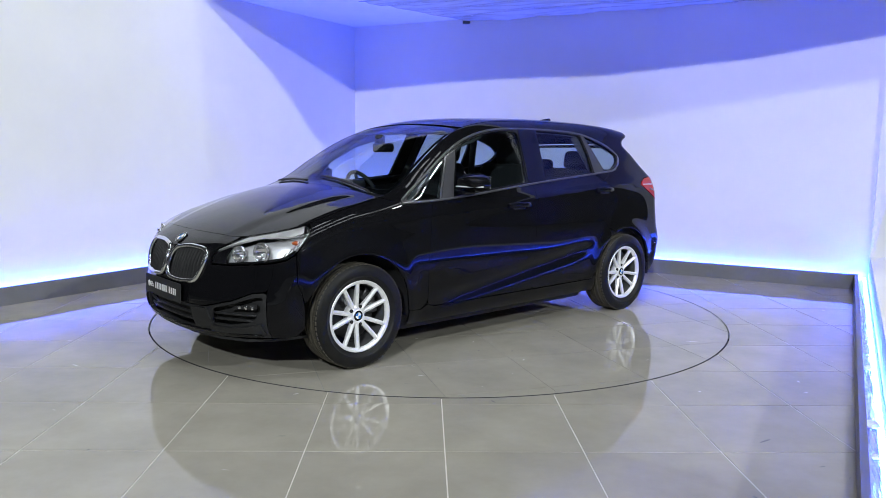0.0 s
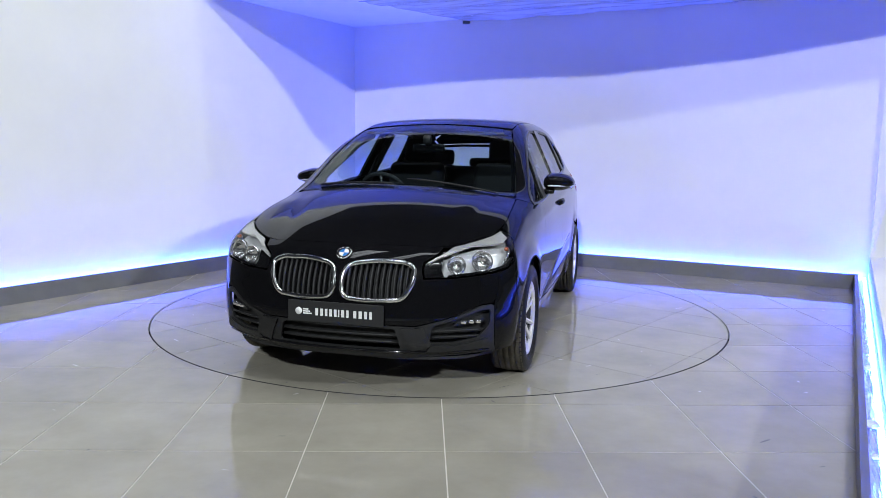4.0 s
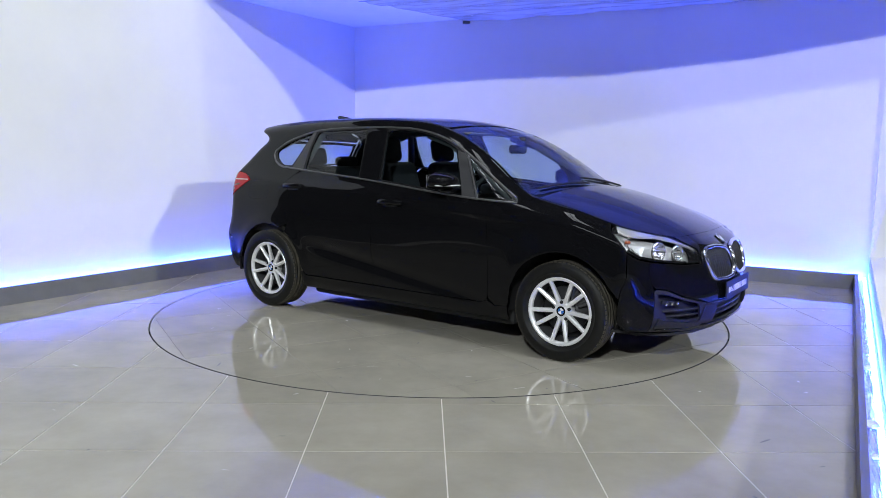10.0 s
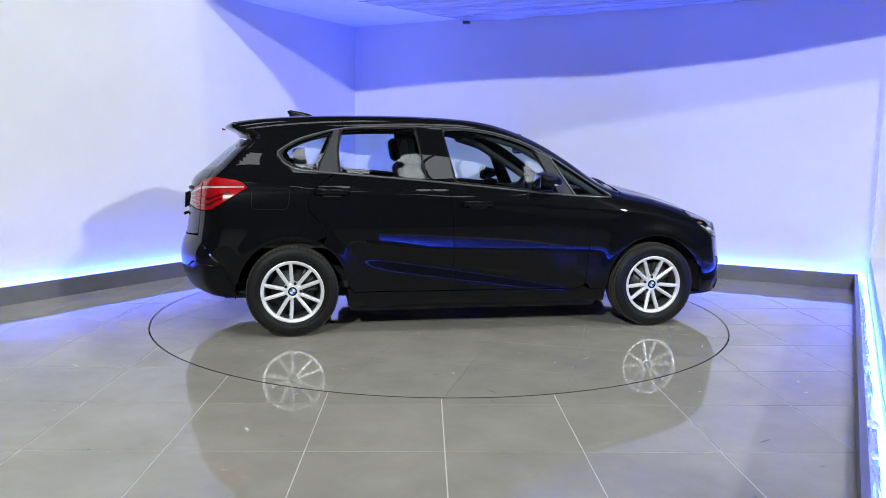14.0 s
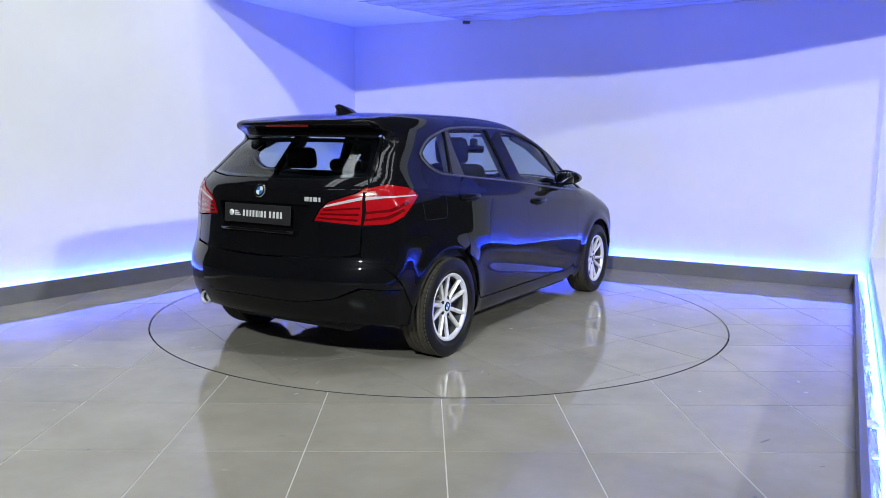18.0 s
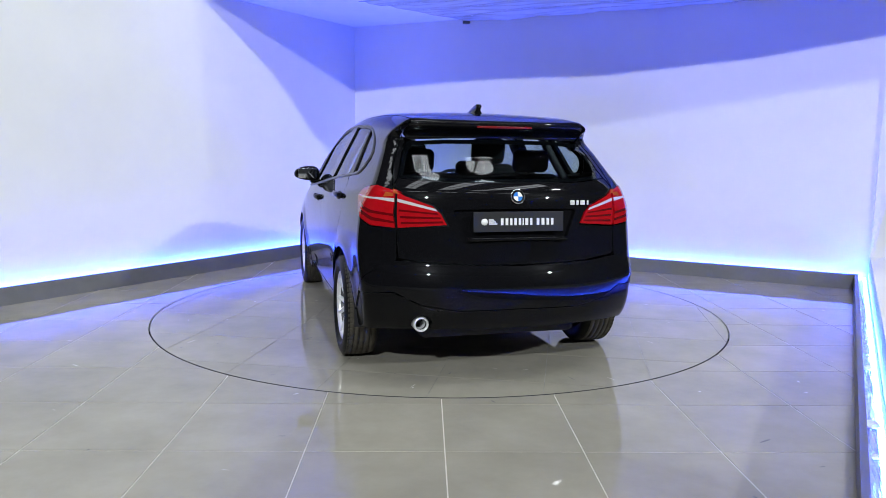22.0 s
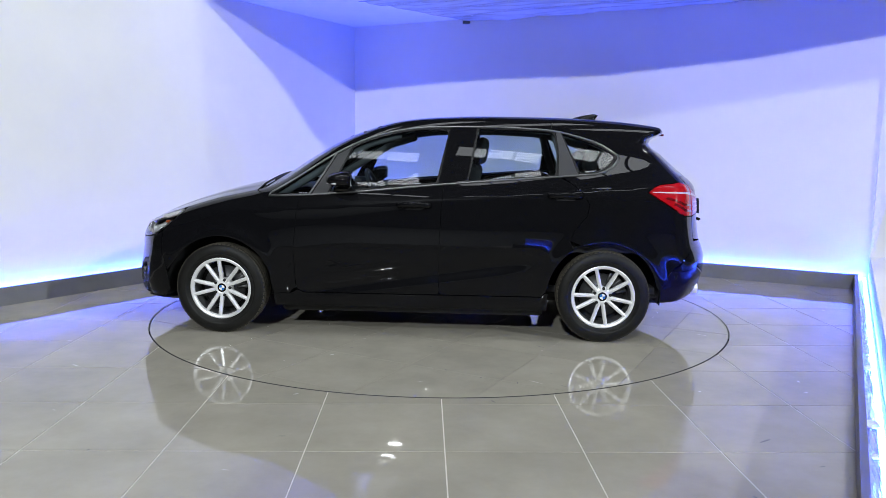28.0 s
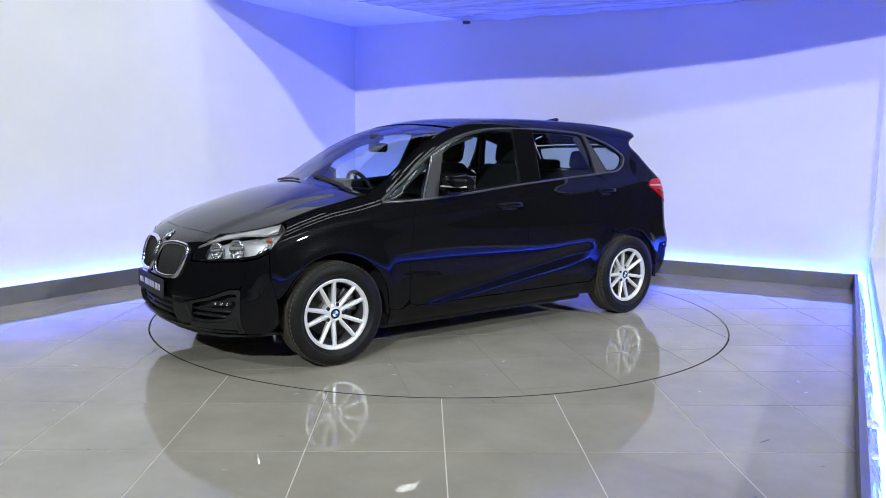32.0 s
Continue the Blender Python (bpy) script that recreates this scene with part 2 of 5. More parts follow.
def trough_film():
    nu, nv = 150, 8
    verts, faces = [], []
    for i in range(nu + 1):
        s = 0.9 + 4.9 * i / nu
        for j in range(nv + 1):
            v = j / nv
            p = C_BR + V_R * s + N_R * (0.032 + 0.040 * v)
            h = 0.108 + 0.010 * noise.noise((s * 7.0, v * 2.5, 1.7)) + 0.005 * noise.noise((s * 21.0, v * 6.0, 5.2))
            verts.append((p.x, p.y, max(0.102, h)))
    for i in range(nu):
        for j in range(nv):
            k = i * (nv + 1) + j
            faces.append((k, k + 1, k + nv + 2, k + nv + 1))
    me = bpy.data.meshes.new("crumpled_film")
    me.from_pydata(verts, [], faces)
    tagged(link("crumpled_film", me, M_FILM), "crumpled pale plastic film lying in the trough", "plastic film")
    for s, off, size in ((3.55, 0.052, 0.05), (4.55, 0.050, 0.07), (4.95, 0.055, 0.035)):
        p = C_BR + V_R * s + N_R * off
        bm = bmesh.new()
        bmesh.ops.create_icosphere(bm, subdivisions=2, radius=size / 2)
        for v in bm.verts:
            v.co *= 1 + 0.5 * noise.noise(v.co * 60 + Vector((s, 0, 0)))
            v.co.z *= 0.5
        ob = part("paper_scrap", bm, M_WALL, smooth=False)
        ob.location = (p.x, p.y, 0.128)
        tagged(ob, "small crumpled white paper scrap in the trough", "scrap", group="scraps in the trough")


trough_film()

# ceiling: a slab over the back of the booth; its front edge lets the hall's floodlights in below it
EDGE = [Vector(q) for q in ((-1.06, 1.30), (-0.39, 1.10), (0.35, 0.80), (1.2, 0.35), (2.6, 0.0), (3.7, -0.05), (5.0, -0.35), (6.4, -0.70))]
cl, ce = meet(w0, V_L, EDGE[0], EDGE[0] - EDGE[1]), w2 + V_B * 2.4
bm = prism_bm([(q.x, q.y) for q in (cl, *EDGE, ce, w1)], CEIL, CEIL + 0.12)
setting(part("ceiling", bm, M_CEIL, smooth=False), "white ceiling slab tinted by blue light", "ceiling")

def ceiling_film():
    """Loose plastic film stapled under the ceiling along the back wall, in flat folds."""
    nu, nv = 90, 44
    verts, faces = [], []
    for i in range(nu + 1):
        u = i / nu
        for j in range(nv + 1):
            v = j / nv
            along = 1.05 + 0.55 * (1 - v) + 4.3 * u
            p = w1 + V_B * along - N_B * (0.01 + 1.5 * v)
            fold = noise.noise((along * 0.9, v * 9.0, 0.3)) + 0.6 * noise.noise((along * 2.2, v * 24.0, 4.1)) + 0.35 * noise.noise((along * 6.0, v * 40.0, 7.7))
            sag = 0.020 + 0.016 * fold + 0.03 * math.exp(-v * 14) * (0.6 + 0.5 * noise.noise((along * 2.5, 2.0, 9.0)))
            verts.append((p.x, p.y, CEIL - max(0.003, sag)))
    for i in range(nu):
        for j in range(nv):
            k = i * (nv + 1) + j
            faces.append((k, k + 1, k + nv + 2, k + nv + 1))
    me = bpy.data.meshes.new("plastic_film")
    me.from_pydata(verts, [], faces)
    for p in me.polygons:
        p.use_smooth = True
    ob = link("plastic_film", me, M_FILM)
    tagged(ob, "loose wrinkled plastic film hanging under the ceiling", "plastic film")
    q = w1 + V_B * 1.62 - N_B * 0.02
    tagged(part("tape_patch", box_bm(q.x, q.y, CEIL - 0.045, 0.09, 0.05, 0.03, 0.008), M_CONCRETE), "small dark tape patch holding the film", "tape")


ceiling_film()

# ---- the floor of square tiles, with a round hole for the turntable ----
TILE, T_ANG, T_X, T_Y = 0.6095, math.radians(1.486), 0.041, -2.949
JOINT = 0.0055


def tile_square(i, j):
    """The four corners of tile (i, j) in the plan."""
    c, s = math.cos(T_ANG), math.sin(T_ANG)
    h = JOINT / 2
    q = []
    for a, b in ((h, h), (TILE - h, h), (TILE - h, TILE - h), (h, TILE - h)):
        a, b = a + i * TILE, b + j * TILE
        q.append((T_X + c * a - s * b, T_Y + s * a + c * b))
    return q


def clip_line(poly, px, py, nx, ny):
    """The part of a plan outline on the side n of a line."""
    out = []
    for (ax, ay), (bx, by) in zip(poly, poly[1:] + poly[:1]):
        da, db = (ax - px) * nx + (ay - py) * ny, (bx - px) * nx + (by - py) * ny
        if da >= 0:
            out.append((ax, ay))
        if da * db < 0:
            k = da / (da - db)
            out.append((ax + k * (bx - ax), ay + k * (by - ay)))
    return out


def clip_disc(poly, r, inside):
    """The part of a plan outline inside or outside a circle round the axis."""
    n = len(poly)
    fine = []
    for (ax, ay), (bx, by) in zip(poly, poly[1:] + poly[:1]):
        a2 = (bx - ax) ** 2 + (by - ay) ** 2
        b2 = ax * (bx - ax) + ay * (by - ay)
        c2 = ax * ax + ay * ay - r * r
        fine.append((ax, ay, 0))
        disc = b2 * b2 - a2 * c2
        if disc > 0:
            for k in sorted(((-b2 - disc ** 0.5) / a2, (-b2 + disc ** 0.5) / a2)):
                if 1e-6 < k < 1 - 1e-6:
                    fine.append((ax + k * (bx - ax), ay + k * (by - ay), 1))
    if not any(f[2] for f in fine):
        cx, cy = poly[0]
        return poly if (math.hypot(cx, cy) < r) == inside else []
    keep = lambda p: (math.hypot(p[0], p[1]) < r) == inside
    out = []
    m = len(fine)
    start = next(i for i in range(m) if not fine[i][2] and keep(fine[i])) if any(not f[2] and keep(f) for f in fine) else None
    if start is None:
        return []
    fine = fine[start:] + fine[:start]
    i = 0
    while i < m:
        p = fine[i]
        if p[2]:
            j = i + 1
            while j < m and not fine[j][2]:
                j += 1
            if j >= m:
                break
            q = fine[j]
            a, b = math.atan2(p[1], p[0]), math.atan2(q[1], q[0])
            d = (b - a + math.pi) % (2 * math.pi) - math.pi
            steps = max(2, int(abs(d) / 0.02))
            out += [(r * math.cos(a + d * k / steps), r * math.sin(a + d * k / steps)) for k in range(steps + 1)]
            i = j + 1
        else:
            out.append(p[:2])
            i += 1
    return out


def ring_mesh_sheet(name, r):
    """A big flat sheet round a circular hole."""
    bm = bmesh.new()
    n = 180
    inner = [bm.verts.new((r * math.cos(2 * math.pi * i / n), r * math.sin(2 * math.pi * i / n), -0.002)) for i in range(n)]
    low = [bm.verts.new((r * math.cos(2 * math.pi * i / n), r * math.sin(2 * math.pi * i / n), -0.05)) for i in range(n)]
    outer = []
    for i in range(n):
        t = 2 * math.pi * i / n
        c, s = math.cos(t), math.sin(t)
        k = 6.0 / max(abs(c), abs(s))
        outer.append(bm.verts.new((k * c, k * s, -0.002)))
    for i in range(n):
        j = (i + 1) % n
        bm.faces.new((inner[i], outer[i], outer[j], inner[j]))
        bm.faces.new((inner[i], inner[j], low[j], low[i]))
    return bm


floor = setting(part("floor", ring_mesh_sheet("floor", DISC_R + 0.008), M_GROUT, smooth=False), "polished grey tile floor with pale joints", "floor")


bm = bmesh.new()
for quad in (((-16, -20), (16, -20), (16, -6), (-16, -6)), ((-16, 6), (16, 6), (16, 12), (-16, 12)), ((-16, -6), (-6, -6), (-6, 6), (-16, 6)), ((6, -6), (16, -6), (16, 6), (6, 6))):
    bm.faces.new([bm.verts.new((x, y, -0.004)) for x, y in quad])
side_r, side_l = meet(o2, V_R, Vector((0, -6)), Vector((1, 0))), meet(o1, V_L, Vector((-6, 0)), Vector((0, 1)))
for quad in ((o2, Vector((6, 0.0)), Vector((6, -6)), side_r), (o1, Vector((-6, 6)), side_l)):
    bm.faces.new([bm.verts.new((q.x, q.y, 0.003)) for q in quad])
setting(part("hall_floor", bm, M_CONCRETE, smooth=False), "dark concrete floor of the hall", "floor")


def flat_tile(name, pts, top, mat, parent):
    me = bpy.data.meshes.new(name)
    n = len(pts)
    me.from_pydata([(x, y, top) for x, y in pts] + [(x, y, top - 0.006) for x, y in pts], [], [list(range(n))] + [[i + n, (i + 1) % n + n, (i + 1) % n, i] for i in range(n)])
    return link(name, me, mat, parent)


def inside_booth(poly):
    """Cuts a tile back to the plinths' fronts."""
    for p, nrm in ((C_LB, N_L), (C_LB, N_B), (C_BR, N_R)):
        poly = clip_line(poly, p.x, p.y, -nrm.x, -nrm.y)
        if len(poly) < 3:
            return []
    return poly


def lay_tiles():
    for i in range(-10, 10):
        for j in range(-5, 13):
            q = tile_square(i, j)
            q = inside_booth(q) 
            if len(q) < 3:
                continue
            q = clip_disc(q, DISC_R + 0.008, False)
            if len(q) >= 3:
                flat_tile("tile", q, 0.0, M_TILE, floor)


# ---- turntable ----
turntable = tagged(new("turntable"), "round turntable tiled like the floor around it", "turntable")


def build_turntable():
    n = 180
    bm = bmesh.new()
    ring = [bm.verts.new((DISC_R * math.cos(2 * math.pi * i / n), DISC_R * math.sin(2 * math.pi * i / n), -0.002)) for i in range(n)]
    low = [bm.verts.new((v.co.x, v.co.y, -0.05)) for v in ring]
    bm.faces.new(ring)
    for i in range(n):
        j = (i + 1) % n
        bm.faces.new((ring[i], low[i], low[j], ring[j]))
    part("deck", bm, M_DECKGROUT, turntable, smooth=False)
    bm = lathe_bm([(DISC_R - 0.003, 0.0005), (DISC_R + 0.001, 0.0005), (DISC_R + 0.001, -0.05)], 180, axis="z")
    part("rim_edge", bm, M_GAP, turntable, "thin dark edge ring")
    c, s = math.cos(DECK_ANG), math.sin(DECK_ANG)
    for i in range(-5, 5):
        for j in range(-5, 5):
            h = JOINT * 0.35
            q = []
            for a, b in ((h, h), (TILE - h, h), (TILE - h, TILE - h), (h, TILE - h)):
                a, b = a + i * TILE + DECK_X, b + j * TILE + DECK_Y
                q.append((c * a - s * b, s * a + c * b))
            q = clip_disc(q, DISC_R - 0.004, True)
            if len(q) >= 3:
                flat_tile("tile", q, 0.0, M_TILE, turntable)


DECK_ANG, DECK_X, DECK_Y = math.radians(65.0), 0.3, 0.01
build_turntable()

# ---- the hall beyond the open front: dark cladding, roof with skylights ----
def build_hall():
    for name, x0, y0, x1, y1 in (("hall_wall_south", -16, -20.3, 16, -20), ("hall_wall_west", -16.3, -20, -16, 12), ("hall_wall_east", 16, -20, 16.3, 12), ("hall_wall_north", -16, 12, 16, 12.3)):
        setting(part(name, prism_bm([(x0, y0), (x1, y0), (x1, y1), (x0, y1)], 0.0, 10.5), M_HALL, smooth=False), "dark clad wall of the surrounding hall", "wall")
    setting(part("hall_roof", prism_bm([(-16, -20), (16, -20), (16, 12), (-16, 12)], 10.5, 10.7), M_HALL, smooth=False), "dark roof of the surrounding hall", "roof")
    for row, count, panes in ((0, 4, 7), (1, 5, 3)):
        for k in range(count):
            sky = tagged(new("skylight"), "long bright roof skylight with glazing bars" if row == 0 else "short bright roof skylight with glazing bars", "skylight", group="skylights")
            sky.matrix_world = pose(-3.9 + 2.6 * k, -1.2 - 0.5 * k, 10.486, 0, 0, -28) if row == 0 else pose(-6.0 + 3.2 * k, -8.2, 10.486, 0, 0, 78)
            long = 0.8 * panes
            for i in range(panes):
                part("pane", box_bm(0, 0.4 - long / 2 + 0.8 * i, 0, 0.85 - 0.15 * row, 0.72, 0.03), M_SKYLIGHT, sky, smooth=False)
            for i in range(panes + 1):
                part("glazing_bar", box_bm(0, -long / 2 + 0.8 * i, -0.02, 1.0 - 0.15 * row, 0.07, 0.05), M_GAP, sky, smooth=False)
            if row == 0:
                part("glazing_bar", box_bm(0, 0, -0.025, 0.05, long, 0.05), M_GAP, sky, smooth=False)


build_hall()

# ---- the car's outer form: one smooth surface, cut into panels ----
from mathutils.geometry import delaunay_2d_cdt


def spline(xs, ys):
    """A smooth curve without overshoot through given stations."""
    xs, ys = np.array(xs, float), np.array(ys, float)
    h, d = np.diff(xs), np.diff(ys) / np.diff(xs)
    m = np.zeros(len(xs))
    m[0], m[-1] = d[0], d[-1]
    for i in range(1, len(xs) - 1):
        m[i] = 0 if d[i - 1] * d[i] <= 0 else 2 * d[i - 1] * d[i] / (d[i - 1] + d[i]) * 0.5 + 0.25 * (d[i - 1] + d[i])

    def at(x):
        x = np.asarray(x, float)
        c = np.clip(x, xs[0], xs[-1])
        i = np.clip(np.searchsorted(xs, c) - 1, 0, len(h) - 1)
        t = (c - xs[i]) / h[i]
        v = ys[i] * (1 + 2 * t) * (1 - t) ** 2 + m[i] * h[i] * t * (1 - t) ** 2 + ys[i + 1] * t * t * (3 - 2 * t) + m[i + 1] * h[i] * t * t * (t - 1)
        return v + np.where(x < xs[0], m[0] * (x - xs[0]), 0) + np.where(x > xs[-1], m[-1] * (x - xs[-1]), 0)
    return at


HUB_X, HUB_Z, HUB_Y = 1.335, 0.316, 0.80
TOP = spline([-2.3, -1.85, -1.6, -1.3, -0.95, -0.5, -0.08, 0.14, 0.36, 0.58, 0.81, 1.03, 1.13, 1.26, 1.48, 1.71, 1.85, 1.98, 2.06, 2.12, 2.2],
             [1.42, 1.468, 1.515, 1.545, 1.560, 1.565, 1.551, 1.526, 1.468, 1.379, 1.250, 1.112, 1.070, 1.038, 0.980, 0.907, 0.852, 0.790, 0.738, 0.675, 0.56])
SIDE = spline([0.15, 0.20, 0.25, 0.35, 0.50, 0.62, 0.75, 0.88, 0.98, 1.06, 1.15, 1.28, 1.40, 1.50, 1.60],
              [0.80, 0.835, 0.858, 0.876, 0.890, 0.899, 0.898, 0.888, 0.868, 0.828, 0.785, 0.724, 0.664, 0.612, 0.555])
NOSE = spline([0.14, 0.20, 0.26, 0.32, 0.42, 0.50, 0.58, 0.66, 0.74, 0.82, 1.2], [2.02, 2.09, 2.135, 2.155, 2.158, 2.148, 2.135, 2.125, 2.115, 2.13, 2.3])
TAIL = spline([0.14, 0.22, 0.28, 0.35, 0.45, 0.54, 0.62, 0.68, 0.78, 0.90, 1.00, 1.07, 1.115, 1.18, 1.29, 1.375, 1.405, 1.44, 1.5, 1.7],
              [-1.95, -2.03, -2.10, -2.15, -2.176, -2.178, -2.160, -2.135, -2.117, -2.105, -2.095, -2.075, -2.035, -1.955, -1.83, -1.735, -1.76, -1.835, -1.86, -1.9])


def smax(a, b, k):
    h = np.maximum(k - np.abs(a - b), 0) / k
    return np.maximum(a, b) + h * h * k * 0.25


def step(x, a, b):
    t = np.clip((x - a) / (b - a), 0, 1)
    return t * t * (3 - 2 * t)


def width(x, z):
    w = SIDE(z)
    w = w - 0.075 * np.clip((x - 0.3) / 1.5, 0, 2) ** 2 * step(z, 0.55, 1.1) - 0.02 * np.clip((x - 1.0) / 1.0, 0, 2) ** 2
    w = w - (0.034 + 0.008 * step(z, 0.95, 1.35)) * np.clip((-x - 0.45) / 1.3, 0, 2) ** 2
    zc = 0.945 - 0.072 * x
    w = w + 0.016 * np.exp(-np.sqrt((z - zc) ** 2 + 0.00012) / 0.05) * step(x, -2.0, -1.6) * (1 - step(x, 0.9, 1.5))
    zl = 0.455 - 0.155 * x
    w = w - 0.020 * np.exp(-((z - zl + 0.03) / 0.05) ** 2) * step(x, -1.0, -0.6) * (1 - step(x, 0.5, 0.95))
    for hx in (HUB_X, -HUB_X):
        r = np.hypot(x - hx, z - HUB_Z)
        w = w + 0.014 * np.exp(-((r - 0.385) / 0.06) ** 2)
    return w


def body(x, y, z):
    """Signed measure of the car's outer form: below nought inside."""
    a = np.abs(y)
    side = (a - width(x, z)) * 0.92
    xs = x + (0.20 - 0.10 * step(x, 1.1, 1.4)) * y * y
    rid = 0.40 + 0.20 * (2.0 - x)
    hood = step(x, 1.05, 1.3) * (1 - step(x, 1.85, 2.05))
    top = (z - TOP(xs) + 0.075 * y * y - 0.008 * hood * (step(-a, -rid - 0.07, -rid + 0.05) - 0.4)) * 0.9
    nose = x - NOSE(z) + 0.19 * (a / 0.7) ** 2.5
    tail = TAIL(z) + 0.115 * (a / 0.6) ** 2.5 - x
    f = smax(side, top, 0.10 - 0.025 * step(z, 1.1, 1.35))
    f = smax(f, nose, 0.09)
    f = smax(f, tail, 0.05)
    return smax(f, 0.175 - z, 0.04)


AXES = {"s": (Vector((1, 0, 0)), Vector((0, 0, 1)), Vector((0, 1, 0))), "t": (Vector((1, 0, 0)), Vector((0, 1, 0)), Vector((0, 0, 1))),
        "f": (Vector((0, 1, 0)), Vector((0, 0, 1)), Vector((1, 0, 0))), "r": (Vector((0, 1, 0)), Vector((0, 0, 1)), Vector((-1, 0, 0)))}
for key, deg in (("c", 48), ("d", 138)):
    a = math.radians(deg)
    AXES[key] = (Vector((-math.sin(a), math.cos(a), 0)), Vector((0, 0, 1)), Vector((math.cos(a), math.sin(a), 0)))


def onto(chart, uv):
    """Points of the outer form over chart coordinates (left half of the car)."""
    eu, ev, en = (np.array(v) for v in AXES[chart])
    uv = np.asarray(uv, float).reshape(-1, 2)
    base = uv[:, :1] * eu + uv[:, 1:] * ev
    lo, hi = np.zeros(len(uv)), np.full(len(uv), 2.6)
    if chart == "t":
        lo = np.where(uv[:, 0] < -1.70, 1.45, 0.5)
    if chart in "cd":
        lo[:] = 0.2
    for _ in range(34):
        mid = (lo + hi) / 2
        p = base + mid[:, None] * en
        ins = body(p[:, 0], p[:, 1], p[:, 2]) < 0
        lo, hi = np.where(ins, mid, lo), np.where(ins, hi, mid)
    return base + lo[:, None] * en


def normals_at(p):
    e = 2e-3
    g = np.stack([body(p[:, 0] + e * (k == 0), p[:, 1] + e * (k == 1), p[:, 2] + e * (k == 2)) - body(p[:, 0] - e * (k == 0), p[:, 1] - e * (k == 1), p[:, 2] - e * (k == 2)) for k in range(3)], 1)
    return g / np.maximum(np.linalg.norm(g, axis=1, keepdims=True), 1e-9)


def place(tag, a, b):
    return Vector(onto(tag, [(a, b)])[0])


def inside_poly(poly, pts):
    x, y = pts[:, 0], pts[:, 1]
    res = np.zeros(len(pts), bool)
    px, py = np.array(poly).T
    for i in range(len(px)):
        j = i - 1
        hit = ((py[i] > y) != (py[j] > y)) & (x < (px[j] - px[i]) * (y - py[i]) / (py[j] - py[i] + 1e-15) + px[i])
        res ^= hit
    return res


def round_poly(pts, r=0.02, n=5):
    """Rounds the corners of an outline."""
    out = []
    m = len(pts)
    for i in range(m):
        p, a, b = Vector(pts[i][:2]), Vector(pts[i - 1][:2]), Vector(pts[(i + 1) % m][:2])
        rr = pts[i][2] if len(pts[i]) > 2 else r
        ra = min(rr, (a - p).length * 0.45)
        rb = min(rr, (b - p).length * 0.45)
        if rr < 1e-4:
            out.append(tuple(p))
            continue
        s, e = p + (a - p).normalized() * ra, p + (b - p).normalized() * rb
        for k in range(n + 1):
            t = k / n
            out.append(tuple(s * (1 - t) ** 2 + p * 2 * t * (1 - t) + e * t * t))
    return out


def resample(poly, gap):
    out = []
    for (ax, ay), (bx, by) in zip(poly, poly[1:] + poly[:1]):
        n = max(1, int(math.hypot(bx - ax, by - ay) / gap))
        out += [(ax + (bx - ax) * k / n, ay + (by - ay) * k / n) for k in range(n)]
    return out


def shrink(poly, d):
    """Moves an outline inwards by d."""
    area = sum(ax * by - bx * ay for (ax, ay), (bx, by) in zip(poly, poly[1:] + poly[:1]))
    sg = 1 if area > 0 else -1
    out = []
    m = len(poly)
    for i in range(m):
        a, p, b = Vector(poly[i - 1]), Vector(poly[i]), Vector(poly[(i + 1) % m])
        d1, d2 = (p - a), (b - p)
        if d1.length < 1e-7 or d2.length < 1e-7:
            out.append(tuple(p))
            continue
        n1, n2 = Vector((-d1.y, d1.x)).normalized(), Vector((-d2.y, d2.x)).normalized()
        n = n1 + n2
        n = n / max(n.length_squared / 2, 0.35) if n.length > 1e-6 else n1
        out.append(tuple(p + n * d * sg))
    return out


